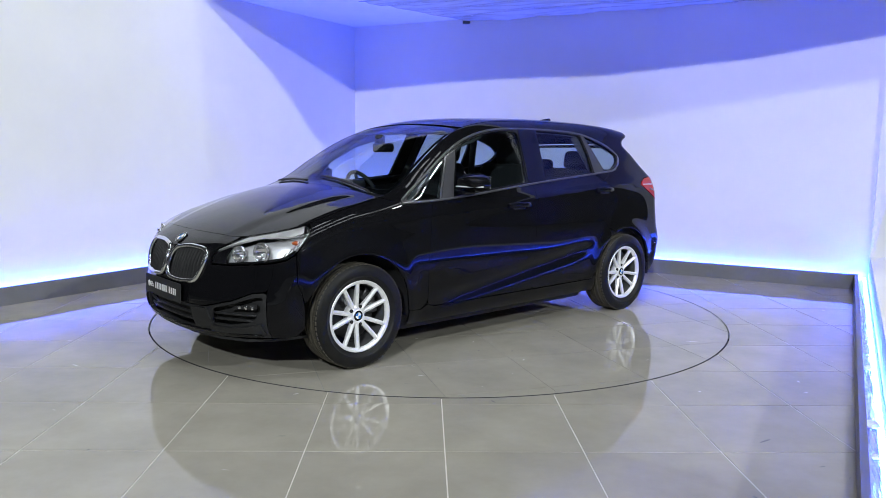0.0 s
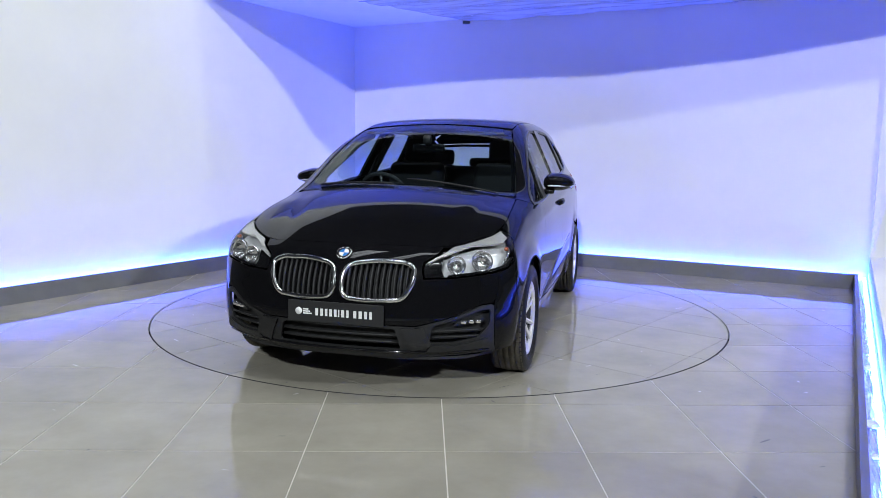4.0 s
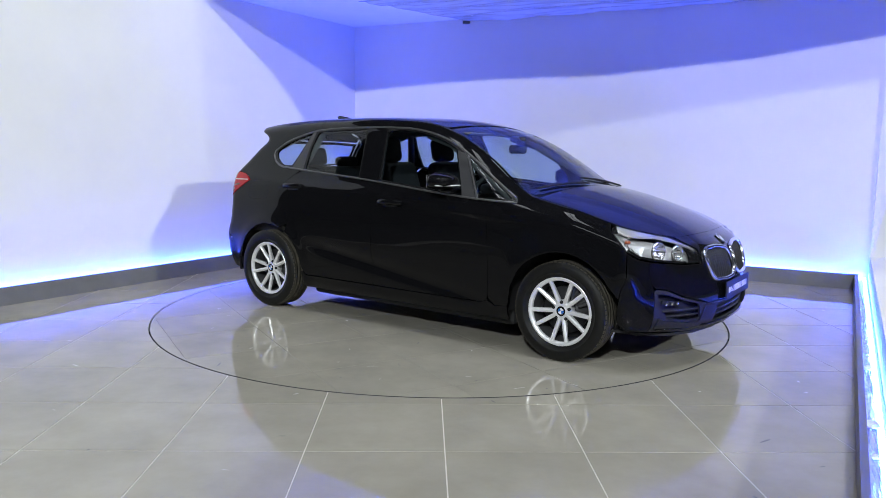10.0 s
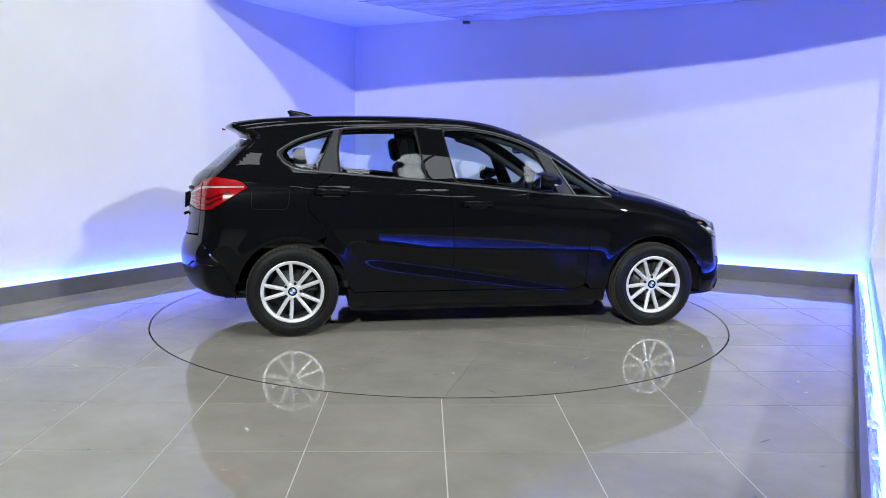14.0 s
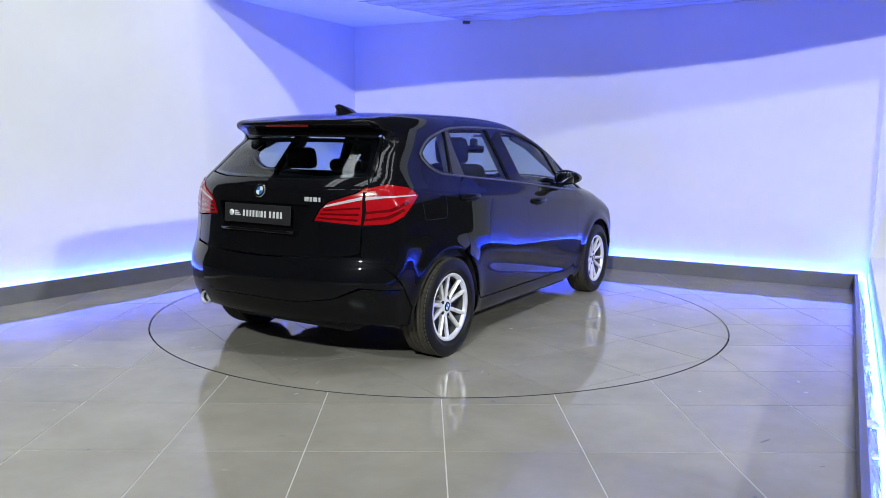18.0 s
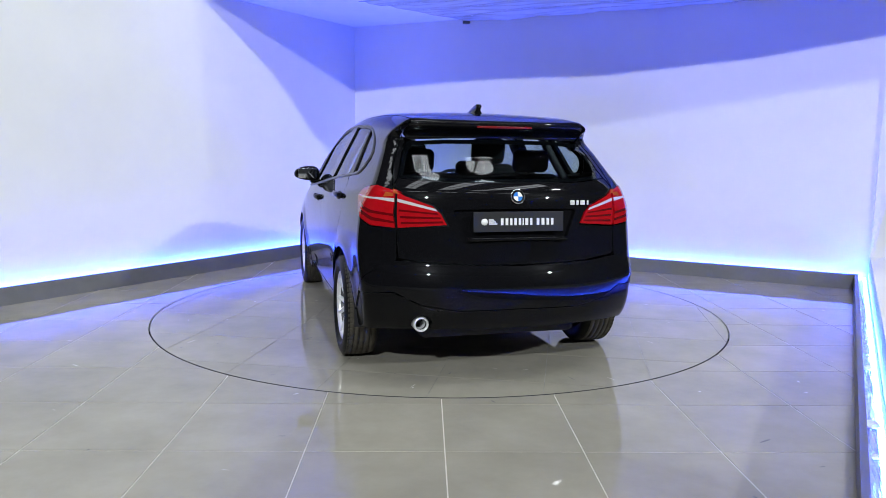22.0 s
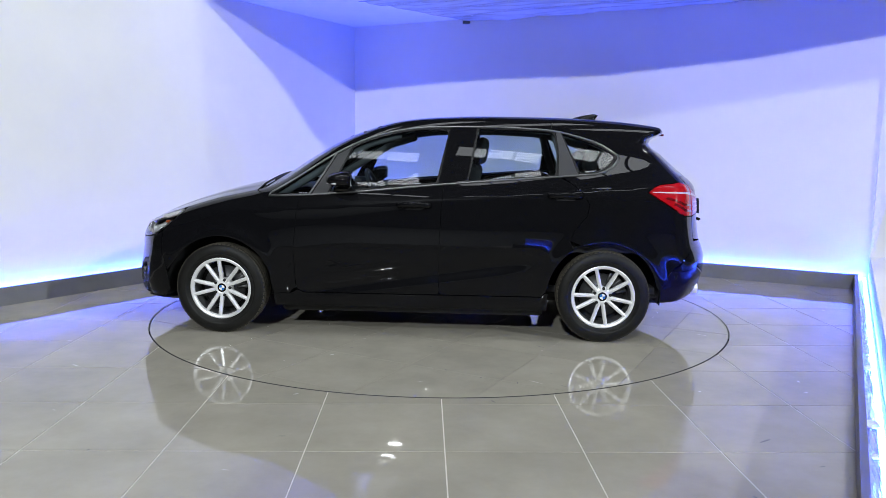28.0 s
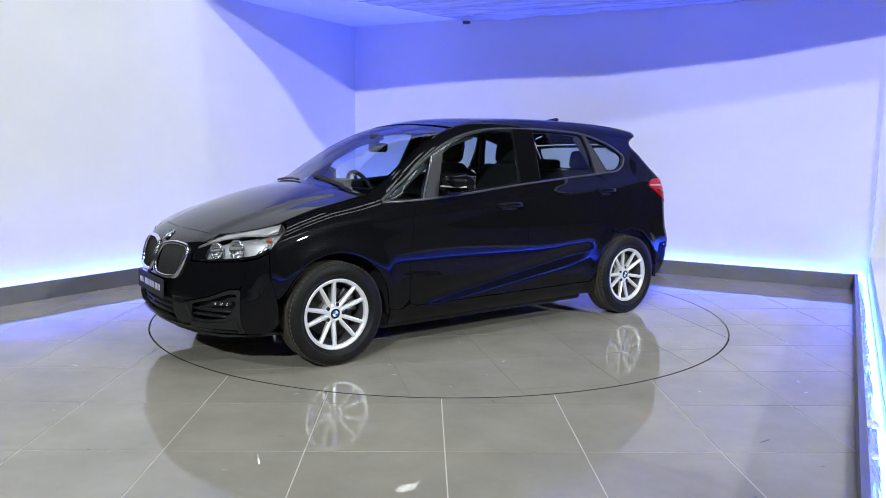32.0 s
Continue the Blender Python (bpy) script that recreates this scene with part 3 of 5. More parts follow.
def panel(name, chart, poly, mat, parent, label="", holes=(), gap=0.0014, spacing=0.022, lift=0.0, skirt=0.014, mirror=1):
    """A curved panel: the outer form over an outline (and minus holes) in chart coordinates, its edge turned inwards.
    mirror -1 builds the right-hand twin."""
    outer = resample(shrink(list(poly), gap), spacing)
    inner = [resample(list(h), spacing) for h in holes]
    arr = np.array(outer)
    (x0, y0), (x1, y1) = arr.min(0), arr.max(0)
    gx, gy = np.meshgrid(np.arange(x0 + spacing / 2, x1, spacing), np.arange(y0 + spacing / 2, y1, spacing))
    grid = np.stack([gx.ravel(), gy.ravel()], 1)
    ok = inside_poly(outer, grid)
    rims = np.array(outer + [p for h in inner for p in h])
    for h in inner:
        ok &= ~inside_poly(h, grid)
    grid = grid[ok]
    if len(grid):
        near = np.concatenate([np.sqrt(((rims[None] - g[:, None]) ** 2).sum(2).min(1)) for g in np.array_split(grid, 1 + len(grid) // 400)])
        grid = grid[near > spacing * 0.4]
    vs = [Vector(p) for p in outer]
    es = [(i, (i + 1) % len(outer)) for i in range(len(outer))]
    for h in inner:
        k = len(vs)
        vs += [Vector(p) for p in h]
        es += [(k + i, k + (i + 1) % len(h)) for i in range(len(h))]
    vs += [Vector(p) for p in grid]
    r = delaunay_2d_cdt(vs, es, [], 0, 1e-5)
    uv = np.array([tuple(v) for v in r[0]])
    tri = [f for f in r[2]]
    cen = np.array([uv[list(f)].mean(0) for f in tri])
    ok = inside_poly(outer, cen)
    for h in inner:
        ok &= ~inside_poly(h, cen)
    tri = [f for f, k in zip(tri, ok) if k]
    p = onto(chart, uv)
    nrm = normals_at(p)
    p = p + nrm * lift
    if mirror < 0:
        p[:, 1] *= -1
        nrm[:, 1] *= -1
    # face the triangles outwards
    faces = []
    count = {}
    for f in tri:
        a, b, c = (p[i] for i in f[:3])
        if np.dot(np.cross(b - a, c - a), nrm[f[0]] + nrm[f[1]] + nrm[f[2]]) < 0:
            f = f[::-1]
        faces.append(list(f))
        for i in range(len(f)):
            e = (f[i], f[(i + 1) % len(f)])
            count[e] = 1
    edge = [e for e in count if (e[1], e[0]) not in count]
    verts, vn = [tuple(q) for q in p], [tuple(q) for q in nrm]
    if skirt:
        ring = sorted({i for e in edge for i in e})
        low = {}
        for i in ring:
            low[i] = len(verts)
            verts.append(tuple(p[i] - nrm[i] * skirt))
        top2 = {}
        for i in ring:
            top2[i] = len(verts)
            verts.append(tuple(p[i]))
        side = {}
        for a, b in edge:
            d = np.cross(p[b] - p[a], nrm[a])
            for i in (a, b):
                side[i] = side.get(i, 0) + d
            faces.append([top2[b], top2[a], low[a], low[b]])
        for i in ring:
            vn.append(None)
        for i in ring:
            vn.append(None)
        for i in ring:
            d = side[i] / max(np.linalg.norm(side[i]), 1e-9)
            vn[low[i]] = vn[top2[i]] = tuple(d)
    me = bpy.data.meshes.new(name)
    me.from_pydata(verts, [], faces)
    for q in me.polygons:
        q.use_smooth = True
    me.normals_split_custom_set_from_vertices(vn)
    return link(name, me, mat, parent, label)


def chart_poly(chart, pts):
    """An outline in chart coordinates from tagged places on the outer form: (tag, a, b)."""
    eu, ev, _ = AXES[chart]
    out = []
    dense = []
    for q, r in zip(pts, pts[1:]):
        dense.append(q)
        if q[0] == r[0] != chart and q[0] in "rf":
            n = int(math.hypot(r[1] - q[1], r[2] - q[2]) / 0.02)
            dense += [(q[0], q[1] + (r[1] - q[1]) * k / (n + 1), q[2] + (r[2] - q[2]) * k / (n + 1)) for k in range(1, n + 1)]
    for q in dense + [pts[-1]]:
        if q[0] == chart:
            out.append((q[1], q[2]))
        else:
            v = place(*q)
            out.append((v.dot(eu), v.dot(ev)))
    return out


def arc(cx, cz, r, a0, a1, n=14):
    return [(cx + r * math.cos(math.radians(a0 + (a1 - a0) * k / n)), cz + r * math.sin(math.radians(a0 + (a1 - a0) * k / n))) for k in range(n + 1)]


def along(fx, a, b, n):
    return [fx(a + (b - a) * k / n) for k in range(n + 1)]


car = tagged(new("car"), "glossy black five-door compact people carrier on the turntable", "car")

# main seams, given once and shared by the panels on both sides of them
HOOD_EDGE = spline([1.08, 1.3, 1.5, 1.62, 1.70, 1.82, 1.90, 1.93], [0.745, 0.758, 0.765, 0.752, 0.718, 0.615, 0.51, 0.44])      # half width of the bonnet along x
SCREEN_EDGE = spline([0.25, 0.36, 0.6, 0.85, 1.06], [0.560, 0.580, 0.640, 0.700, 0.738])
ROOF_EDGE = spline([-1.72, -1.2, -0.4, 0.25], [0.530, 0.552, 0.568, 0.560])
BELT = spline([-1.29, -1.05, -0.28, 0.40, 0.73, 1.02], [1.149, 1.130, 1.070, 1.005, 0.980, 0.968])
RAIL = spline([-1.44, -1.413, -1.31, -1.146, -1.0, -0.9, -0.494, -0.086, 0.119, 0.324, 0.449, 0.574, 0.80, 1.02], [1.25, 1.287, 1.358, 1.413, 1.447, 1.458, 1.472, 1.465, 1.438, 1.380, 1.325, 1.255, 1.107, 0.972])
ARCH = 0.372


def dlo():
    """Outline of the side windows with their trim."""
    low = [(x, float(BELT(x))) for x in np.linspace(1.0, -1.22, 24)]
    hook = [(-1.30, 1.153), (-1.37, 1.185), (-1.42, 1.235), (-1.437, 1.262), (-1.425, 1.283)]
    up = [(x, float(RAIL(x))) for x in np.linspace(-1.39, 0.985, 40)]
    return low + hook + up


def top_edge_side():
    """Upper border of the body side, from the tail along roof and windscreen to the bonnet's hind corner, in side coordinates."""
    pts = [("t", x, float(ROOF_EDGE(x))) for x in np.linspace(-1.70, 0.25, 20)]
    pts += [("t", x, float(SCREEN_EDGE(x))) for x in np.linspace(0.3, 1.06, 14)]
    return chart_poly("s", pts)


def hood_edge_side(a, b, n=14):
    return chart_poly("s", [("t", x, float(HOOD_EDGE(x))) for x in np.linspace(a, b, n)])


TAIL_SEAM = [("r", 0.664, 1.02), ("r", 0.664, 0.864), ("r", 0.664, 0.78), ("r", 0.668, 0.692)]


def build_sides(side):
    hand = {1: "left", -1: "right"}[side]
    kw = dict(mirror=side)
    window = dlo()
    belt_cut = lambda a, b, n: [(x, float(BELT(x))) for x in np.linspace(a, b, n)]
    # front wing
    fa = arc(HUB_X, HUB_Z, ARCH, 180 - 12, 18, 22)
    poly = [(0.80, 0.34), (0.812, 0.60), (0.79, 0.85), (0.762, float(BELT(0.762)))] + belt_cut(0.85, 1.0, 4) + hood_edge_side(1.10, 1.60, 12)
    poly += chart_poly("s", [("s", 1.618, 0.848), ("s", 1.662, 0.806), ("s", 1.735, 0.735), ("s", 1.748, 0.716), ("s", 1.755, 0.56), ("s", 1.73, 0.50), ("s", 1.715, 0.44)])
    poly += fa[::-1][2:-1] + [(0.96, 0.30), (0.85, 0.29)]
    panel("front_wing", "s", poly, M_PAINT, car, **kw)
    # doors
    seam_b = [(-0.205, 0.32), (-0.205, 0.60), (-0.215, 0.90), (-0.235, float(BELT(-0.235)))]
    poly = [(0.80, 0.36), (0.812, 0.60), (0.79, 0.85), (0.762, float(BELT(0.762)))] + belt_cut(0.70, -0.2, 10) + seam_b[::-1] + [(-0.19, 0.305), (0.74, 0.30), (0.79, 0.32)]
    fd = panel("front_door", "s", poly, M_PAINT, car, **kw)
    ra = arc(-HUB_X, HUB_Z, ARCH + 0.012, 8, 62, 10)
    poly = seam_b + belt_cut(-0.30, -1.02, 10) + [(-1.10, 1.09), (-1.185, 1.02), (-1.225, 0.945), (-1.21, 0.87), (-1.13, 0.78), (-1.10, 0.70)] + ra[::-1][1:] + [(-0.93, 0.33), (-0.91, 0.305), (-0.22, 0.305)]
    rd = panel("rear_door", "s", poly, M_PAINT, car, **kw)
    # sill
    poly = [(0.955, 0.20), (0.955, 0.30), (0.85, 0.287), (0.79, 0.315), (0.74, 0.296), (-0.91, 0.300), (-0.935, 0.33), (-0.958, 0.33), (-0.955, 0.20)]
    panel("sill", "s", poly, M_PAINT, car, **kw)
    # hind quarter with the roof pillar, and the side strip above the windows
    up = top_edge_side()
    seam_r = chart_poly("s", TAIL_SEAM[:0:-1])
    ra = arc(-HUB_X, HUB_Z, ARCH, 175, 62, 18)
    lamp_cut = [(-1.945, 1.066), (-1.84, 1.105), (-1.70, 1.086), (-1.661, 1.069), (-1.620, 1.035), (-1.70, 0.983), (-1.80, 0.918), (-1.875, 0.875)]
    poly = [(-1.05, 1.125), (-1.10, 1.09), (-1.185, 1.02), (-1.225, 0.945), (-1.21, 0.87), (-1.13, 0.78), (-1.10, 0.70)] + ra[::-1][1:-1]
    poly += [(-1.72, 0.36), (-1.80, 0.50), (-1.90, 0.60)] + seam_r + lamp_cut[::-1]
    rear_up = chart_poly("s", [("r", 0.674, 1.10), ("r", 0.653, 1.2), ("r", 0.607, 1.3), ("r", 0.572, 1.385), ("t", -1.745, 0.525)])
    cut = next(q for q in up if q[0] > -1.05)
    poly += rear_up + [q for q in up if q[0] <= cut[0]]
    k = [i for i, q in enumerate(window) if q[0] < -0.95]
    ring = [window[i] for i in k]
    poly += ring[::-1]
    panel("rear_quarter", "s", poly, M_PAINT, car, **kw)
    ring2 = [q for q in window[24:] if q[0] >= ring[-1][0] - 1e-6 and q[1] > 1.3]
    poly = ring2 + belt_cut(1.0, 1.02, 1) + chart_poly("s", [("t", 1.10, 0.73)]) + [q for q in up[::-1] if q[0] >= cut[0]]
    panel("roof_rail", "s", poly, M_PAINT, car, **kw)
    low_line = [(x, float(RAIL(x)) - 0.020) for x in np.linspace(-1.36, 0.30, 20)]
    panel("rail_lining", "s", low_line + [q for q in up[::-1] if -1.5 < q[0] < 0.28], M_HEADLINER, car, "roof rail lining", lift=-0.032, skirt=0.0, spacing=0.06, **kw)
    # window trim and glass
    g1 = [(0.955, 0.990, 0.02), (0.705, 0.998, 0.01), (0.545, 1.258, 0.01), (0.79, 1.100, 0.1)]
    g2 = [(0.560, 1.012, 0.01), (-0.175, 1.083, 0.015), (-0.250, 1.436, 0.03), (-0.086, 1.447, 0.1), (0.12, 1.418, 0.1), (0.31, 1.362, 0.1), (0.415, 1.312, 0.02)]
    g3 = [(-0.400, 1.096, 0.015), (-0.995, 1.143, 0.015), (-1.005, 1.30, 0.03), (-0.985, 1.430, 0.03), (-0.90, 1.440, 0.05), (-0.465, 1.454, 0.02)]
    g4 = [(-1.165, 1.158, 0.02), (-1.275, 1.168, 0.05), (-1.375, 1.222, 0.04), (-1.405, 1.275, 0.03), (-1.30, 1.342, 0.08), (-1.15, 1.393, 0.05), (-1.045, 1.425, 0.02)]
    rounded = [round_poly(g) for g in (g1, g2, g3, g4)]
    panel("window_trim", "s", window, M_TRIM, car, "satin dark window surround", holes=[shrink(g, -0.001) for g in rounded], gap=0.001, lift=0.001, skirt=0.02, **kw)
    for nm, g in zip(("quarter_light", "front_door_window", "rear_door_window", "rear_side_window"), rounded):
        panel(nm, "s", g, M_GLASS, car, "tinted side glass", gap=-0.004, lift=-0.006, skirt=0.0, spacing=0.02, **kw)
    # raised trim beads and pillar covers
    bead = [Vector(q) for q in onto("s", [(x, float(BELT(x)) + 0.004) for x in np.linspace(0.99, -1.27, 30)] + [(-1.33, 1.168), (-1.385, 1.2), (-1.428, 1.252), (-1.425, 1.28)] + [(x, float(RAIL(x)) - 0.004) for x in np.linspace(-1.38, 0.98, 40)])]
    pts = [(v.x, side * (v.y + 0.002), v.z) for v in bead]
    part("window_bead", tube_bm(pts, 0.0075, 6, closed=True), M_BEAD, car, "thin grey metal bead round the side windows")
    for nm, q in (("mirror_post", [(0.575, 0.996), (0.685, 0.986), (0.525, 1.262), (0.43, 1.308)]), ("door_post_cover", [(-0.19, 1.068), (-0.385, 1.085), (-0.452, 1.462), (-0.262, 1.462)]), ("rear_post_cover", [(-1.015, 1.134), (-1.15, 1.145), (-1.035, 1.432), (-1.0, 1.437), (-1.02, 1.30)])):
        mat = M_PAINT if nm == "door_post_cover" else M_POST
        panel(nm, "s", q, mat, car, lift=0.005, gap=0.001, skirt=0.006, **kw)
    panel("post_bead", "s", [(0.690, 0.990), (0.703, 0.991), (0.541, 1.262), (0.527, 1.264)], M_BEAD, car, "bright strip on the mirror post", lift=0.009, gap=0.0, skirt=0.006, **kw)
    # handles
    for nm, door, hx, hz in (("front_handle", fd, -0.03, 0.925), ("rear_handle", rd, -1.06, 1.003)):
        c = place("s", hx, hz)
        pts = [(c.x + 0.115 * t, side * (float(onto("s", [(c.x + 0.115 * t, hz)])[0][1]) + 0.030 * (1 - abs(t) ** 3) + 0.002), hz + 0.006 * (1 - t * t)) for t in np.linspace(-1, 1, 13)]
        h = part("door_handle", tube_bm(pts, 0.011, 8, flat=1.7), M_PAINT, door, "body-coloured pull handle")
        # flush dark patch: the shade in the hollow behind the handle, as colour
        q = round_poly([(hx - 0.07, hz - 0.03), (hx + 0.07, hz - 0.03), (hx + 0.07, hz + 0.02), (hx - 0.07, hz + 0.02)], 0.024)
        panel("handle_cup", "s", q, M_GAP, door, lift=0.0012, gap=0, skirt=0.0, mirror=side)
    # wheel arch lining
    for hx in (HUB_X, -HUB_X):
        bm = bmesh.new()
        a = arc(hx, HUB_Z, ARCH + 0.02, 188, -8, 24)
        y0, y1 = side * 0.50, side * 0.865
        ring = [(bm.verts.new((x, y0, z)), bm.verts.new((x, y1, z))) for x, z in a]
        for (p, q), (r, s) in zip(ring, ring[1:]):
            bm.faces.new((p, q, s, r))
        bm.faces.new([p for p, _ in ring])
        part("arch_liner", bm, M_UNDER, car, "dark wheel arch lining")
    # fuel flap outline on the right-hand quarter
    if side < 0:
        q = round_poly([(-1.60, 0.885), (-1.36, 0.885), (-1.34, 1.03), (-1.60, 1.03)], 0.035)
        pts = [Vector(v) for v in onto("s", resample(q, 0.02))]
        part("fuel_flap_seam", tube_bm([(v.x, side * v.y, v.z) for v in pts], 0.0012, 5, closed=True), M_GAP, car)


M_BEAD = material("bead_metal", (0.15, 0.15, 0.155), 0.32, metal=0.7)
build_sides(1)
build_sides(-1)


def twin(half):
    """A closed outline over both halves of the nose or tail, from its left half."""
    return half + [(-y, z) for y, z in half[::-1]]


def mirrored(half):
    """A closed outline over both halves from its left half, given from the middle outwards and back to the middle."""
    return half + [(x, -y) for x, y in half[::-1]]


def build_top():
    ex = [(x, float(HOOD_EDGE(x))) for x in np.linspace(1.10, 1.925, 18)]
    half = [(1.150, 0.0), (1.135, 0.30), (1.115, 0.55)] + ex + [(1.935, 0.40), (1.952, 0.28), (1.964, 0.14), (1.968, 0.0)]
    panel("bonnet", "t", mirrored(half), M_PAINT, car, "long black bonnet with two soft ridges", spacing=0.035)
    half = [(0.30, 0.0), (0.295, 0.25), (0.275, 0.50)] + [(x, float(SCREEN_EDGE(x)) - 0.002) for x in np.linspace(0.29, 1.04, 14)] + [(1.072, 0.66), (1.112, 0.45), (1.135, 0.2), (1.14, 0.0)]
    panel("windscreen", "t", mirrored(half), M_GLASS, car, "tinted windscreen", skirt=0.0, spacing=0.03, lift=-0.002)
    inner = [(0.385, 0.0), (0.38, 0.25), (0.355, 0.50)] + [(x, float(SCREEN_EDGE(x)) - 0.030) for x in np.linspace(0.38, 0.98, 12)] + [(1.02, 0.62), (1.06, 0.42), (1.085, 0.2), (1.09, 0.0)]
    panel("screen_border", "t", mirrored(half), M_GLOSSBLACK, car, holes=[mirrored(inner)], skirt=0.0, lift=-0.005, gap=0.003)
    half = [(0.27, 0.0), (0.268, 0.25), (0.245, 0.50)] + [(x, float(ROOF_EDGE(x))) for x in np.linspace(0.235, -1.70, 22)] + [(-1.732, 0.527), (-1.745, 0.50), (-1.778, 0.40), (-1.806, 0.25), (-1.82, 0.0)]
    panel("roof", "t", mirrored(half), M_PAINT, car, "smooth black roof", spacing=0.05)
    # cowl under the screen
    half = [(1.075, 0.0), (1.07, 0.2), (1.045, 0.45), (1.0, 0.66), (1.085, 0.738), (1.112, 0.56), (1.132, 0.30), (1.147, 0.0)]
    panel("cowl", "t", mirrored(half), M_PLASTIC, car, lift=-0.016, skirt=0.0)


build_top()


M_LAMPWHITE = material("lamp_white_strip", (0.55, 0.50, 0.50), 0.15, coat=0.6)


def build_rear():
    # spoiler lip, rear window, tailgate, bumper
    half = [(0.0, 1.375), (0.30, 1.372), (0.535, 1.366), (0.568, 1.395)] + chart_poly("r", [("t", -1.733, 0.529), ("t", -1.746, 0.50), ("t", -1.779, 0.40), ("t", -1.807, 0.25), ("t", -1.821, 0.0)])
    panel("roof_spoiler", "r", twin(half), M_PAINT, car, "roof spoiler over the rear window", spacing=0.016, gap=0.0008)
    glass = [(0.0, 1.128), (0.40, 1.130), (0.636, 1.148), (0.630, 1.17), (0.578, 1.30), (0.548, 1.355), (0.35, 1.367), (0.0, 1.369)]
    panel("rear_window", "r", twin(glass), M_GLASS, car, "tinted rear window", skirt=0.0, lift=-0.003)
    hole = [(0.0, 1.146), (0.40, 1.149), (0.606, 1.166), (0.556, 1.290), (0.522, 1.332), (0.33, 1.344), (0.0, 1.346)]
    panel("rear_window_border", "r", twin(glass), M_GLOSSBLACK, car, holes=[twin(hole)], skirt=0.0, lift=-0.006, gap=0.002)
    for s in (1, -1):
        cp = [(0.639, 1.148), (0.671, 1.105), (0.651, 1.2), (0.605, 1.3), (0.570, 1.385), (0.551, 1.36), (0.581, 1.30)]
        panel("tailgate_flank", "r", cp, M_GLOSSBLACK, car, mirror=s, gap=0.0015)
    gate = [(0.0, 0.675), (0.45, 0.685), (0.63, 0.70), (0.661, 0.712), (0.660, 0.864), (0.390, 0.886), (0.427, 0.957), (0.471, 1.000), (0.55, 1.030), (0.62, 1.056), (0.668, 1.095), (0.638, 1.143), (0.40, 1.124), (0.0, 1.121)]
    plate_recess = round_poly([(0.0, 0.80, 0), (0.30, 0.80), (0.37, 0.977), (0.0, 0.982, 0)], 0.02)
    hole = [q for q in plate_recess] + [(-x, y) for x, y in plate_recess[::-1]]
    tg = panel("tailgate", "r", twin(gate), M_PAINT, car, "black tailgate with recessed plate field", holes=[hole], spacing=0.025)
    panel("plate_recess", "r", shrink(hole, -0.004), M_PAINT, tg, lift=-0.022, skirt=-0.022, gap=0.0)
    part("tailgate_grip", tube_bm([(-2.118, y, 0.815) for y in np.linspace(-0.29, 0.29, 9)], 0.014, 8, flat=0.8), M_PAINT, tg)
    # bumper
    half = [(0.0, 0.43), (0.35, 0.425), (0.55, 0.455), (0.685, 0.52), (0.70, 0.687), (0.63, 0.689), (0.45, 0.675), (0.0, 0.665)]
    panel("rear_bumper", "r", twin(half), M_PAINT, car, "black rear bumper", gap=0.0, skirt=0.0)
    half = [(0.0, 0.305), (0.40, 0.305), (0.60, 0.298), (0.712, 0.290), (0.700, 0.512), (0.55, 0.448), (0.35, 0.418), (0.0, 0.423)]
    panel("rear_diffuser", "r", twin(half), M_LOWER, car, "satin black lower bumper", holes=[[(0.540 + 0.054 * math.cos(math.radians(15 * k)), 0.336 + 0.054 * math.sin(math.radians(15 * k))) for k in range(24)]], gap=0.0, lift=-0.006, skirt=0.0)
    for s in (1, -1):
        corner = chart_poly("d", [("s", -1.90, 0.597), ("r", 0.70, 0.687), ("r", 0.685, 0.52), ("s", -1.805, 0.500)])
        panel("bumper_corner", "d", corner, M_PAINT, car, mirror=s, gap=0.0, skirt=0.0)
        corner = chart_poly("d", [("r", 0.700, 0.512), ("r", 0.712, 0.290), ("s", -1.85, 0.282), ("s", -1.71, 0.275), ("s", -1.722, 0.36), ("s", -1.80, 0.494)])
        panel("lower_corner", "d", corner, M_LOWER, car, mirror=s, gap=0.0, lift=-0.006, skirt=0.0)
    # tail lamps: one half on the quarter, one on the tailgate
    for s in (1, -1):
        gl = [(0.398, 0.890), (0.660, 0.868), (0.664, 0.95), (0.656, 1.078), (0.62, 1.050), (0.55, 1.025), (0.474, 0.996), (0.432, 0.955)]
        build_tail_lamp("r", gl, s, "tailgate_lamp")
        ql = chart_poly("d", [("r", 0.668, 0.868), ("r", 0.68, 0.95), ("r", 0.662, 1.078), ("s", -1.945, 1.066), ("s", -1.84, 1.104), ("s", -1.70, 1.085), ("s", -1.662, 1.068), ("s", -1.622, 1.035), ("s", -1.70, 0.984), ("s", -1.80, 0.920), ("s", -1.875, 0.877)])
        build_tail_lamp("d", ql, s, "tail_lamp")
    # brake light
    part("high_brake_light", box_bm(-1.85, 0, 1.437, 0.012, 0.34, 0.014, 0.004), M_DARKRED, car, "dark red strip light in the spoiler")
    # exhaust
    ex = part("exhaust_tip", lathe_bm([(0.028, -2.02), (0.031, -2.145), (0.034, -2.156), (0.040, -2.157), (0.043, -2.15), (0.043, -1.95)], 28, axis="x"), M_ALLOY, car, "round bright chrome tailpipe")
    ex.location = (0.100, 0.540, 0.336)
    part("exhaust_bore", lathe_bm([(0.001, -2.05), (0.0305, -2.05), (0.0305, -2.142)], 24, axis="x"), M_UNDER, car).location = (0.100, 0.540, 0.336)


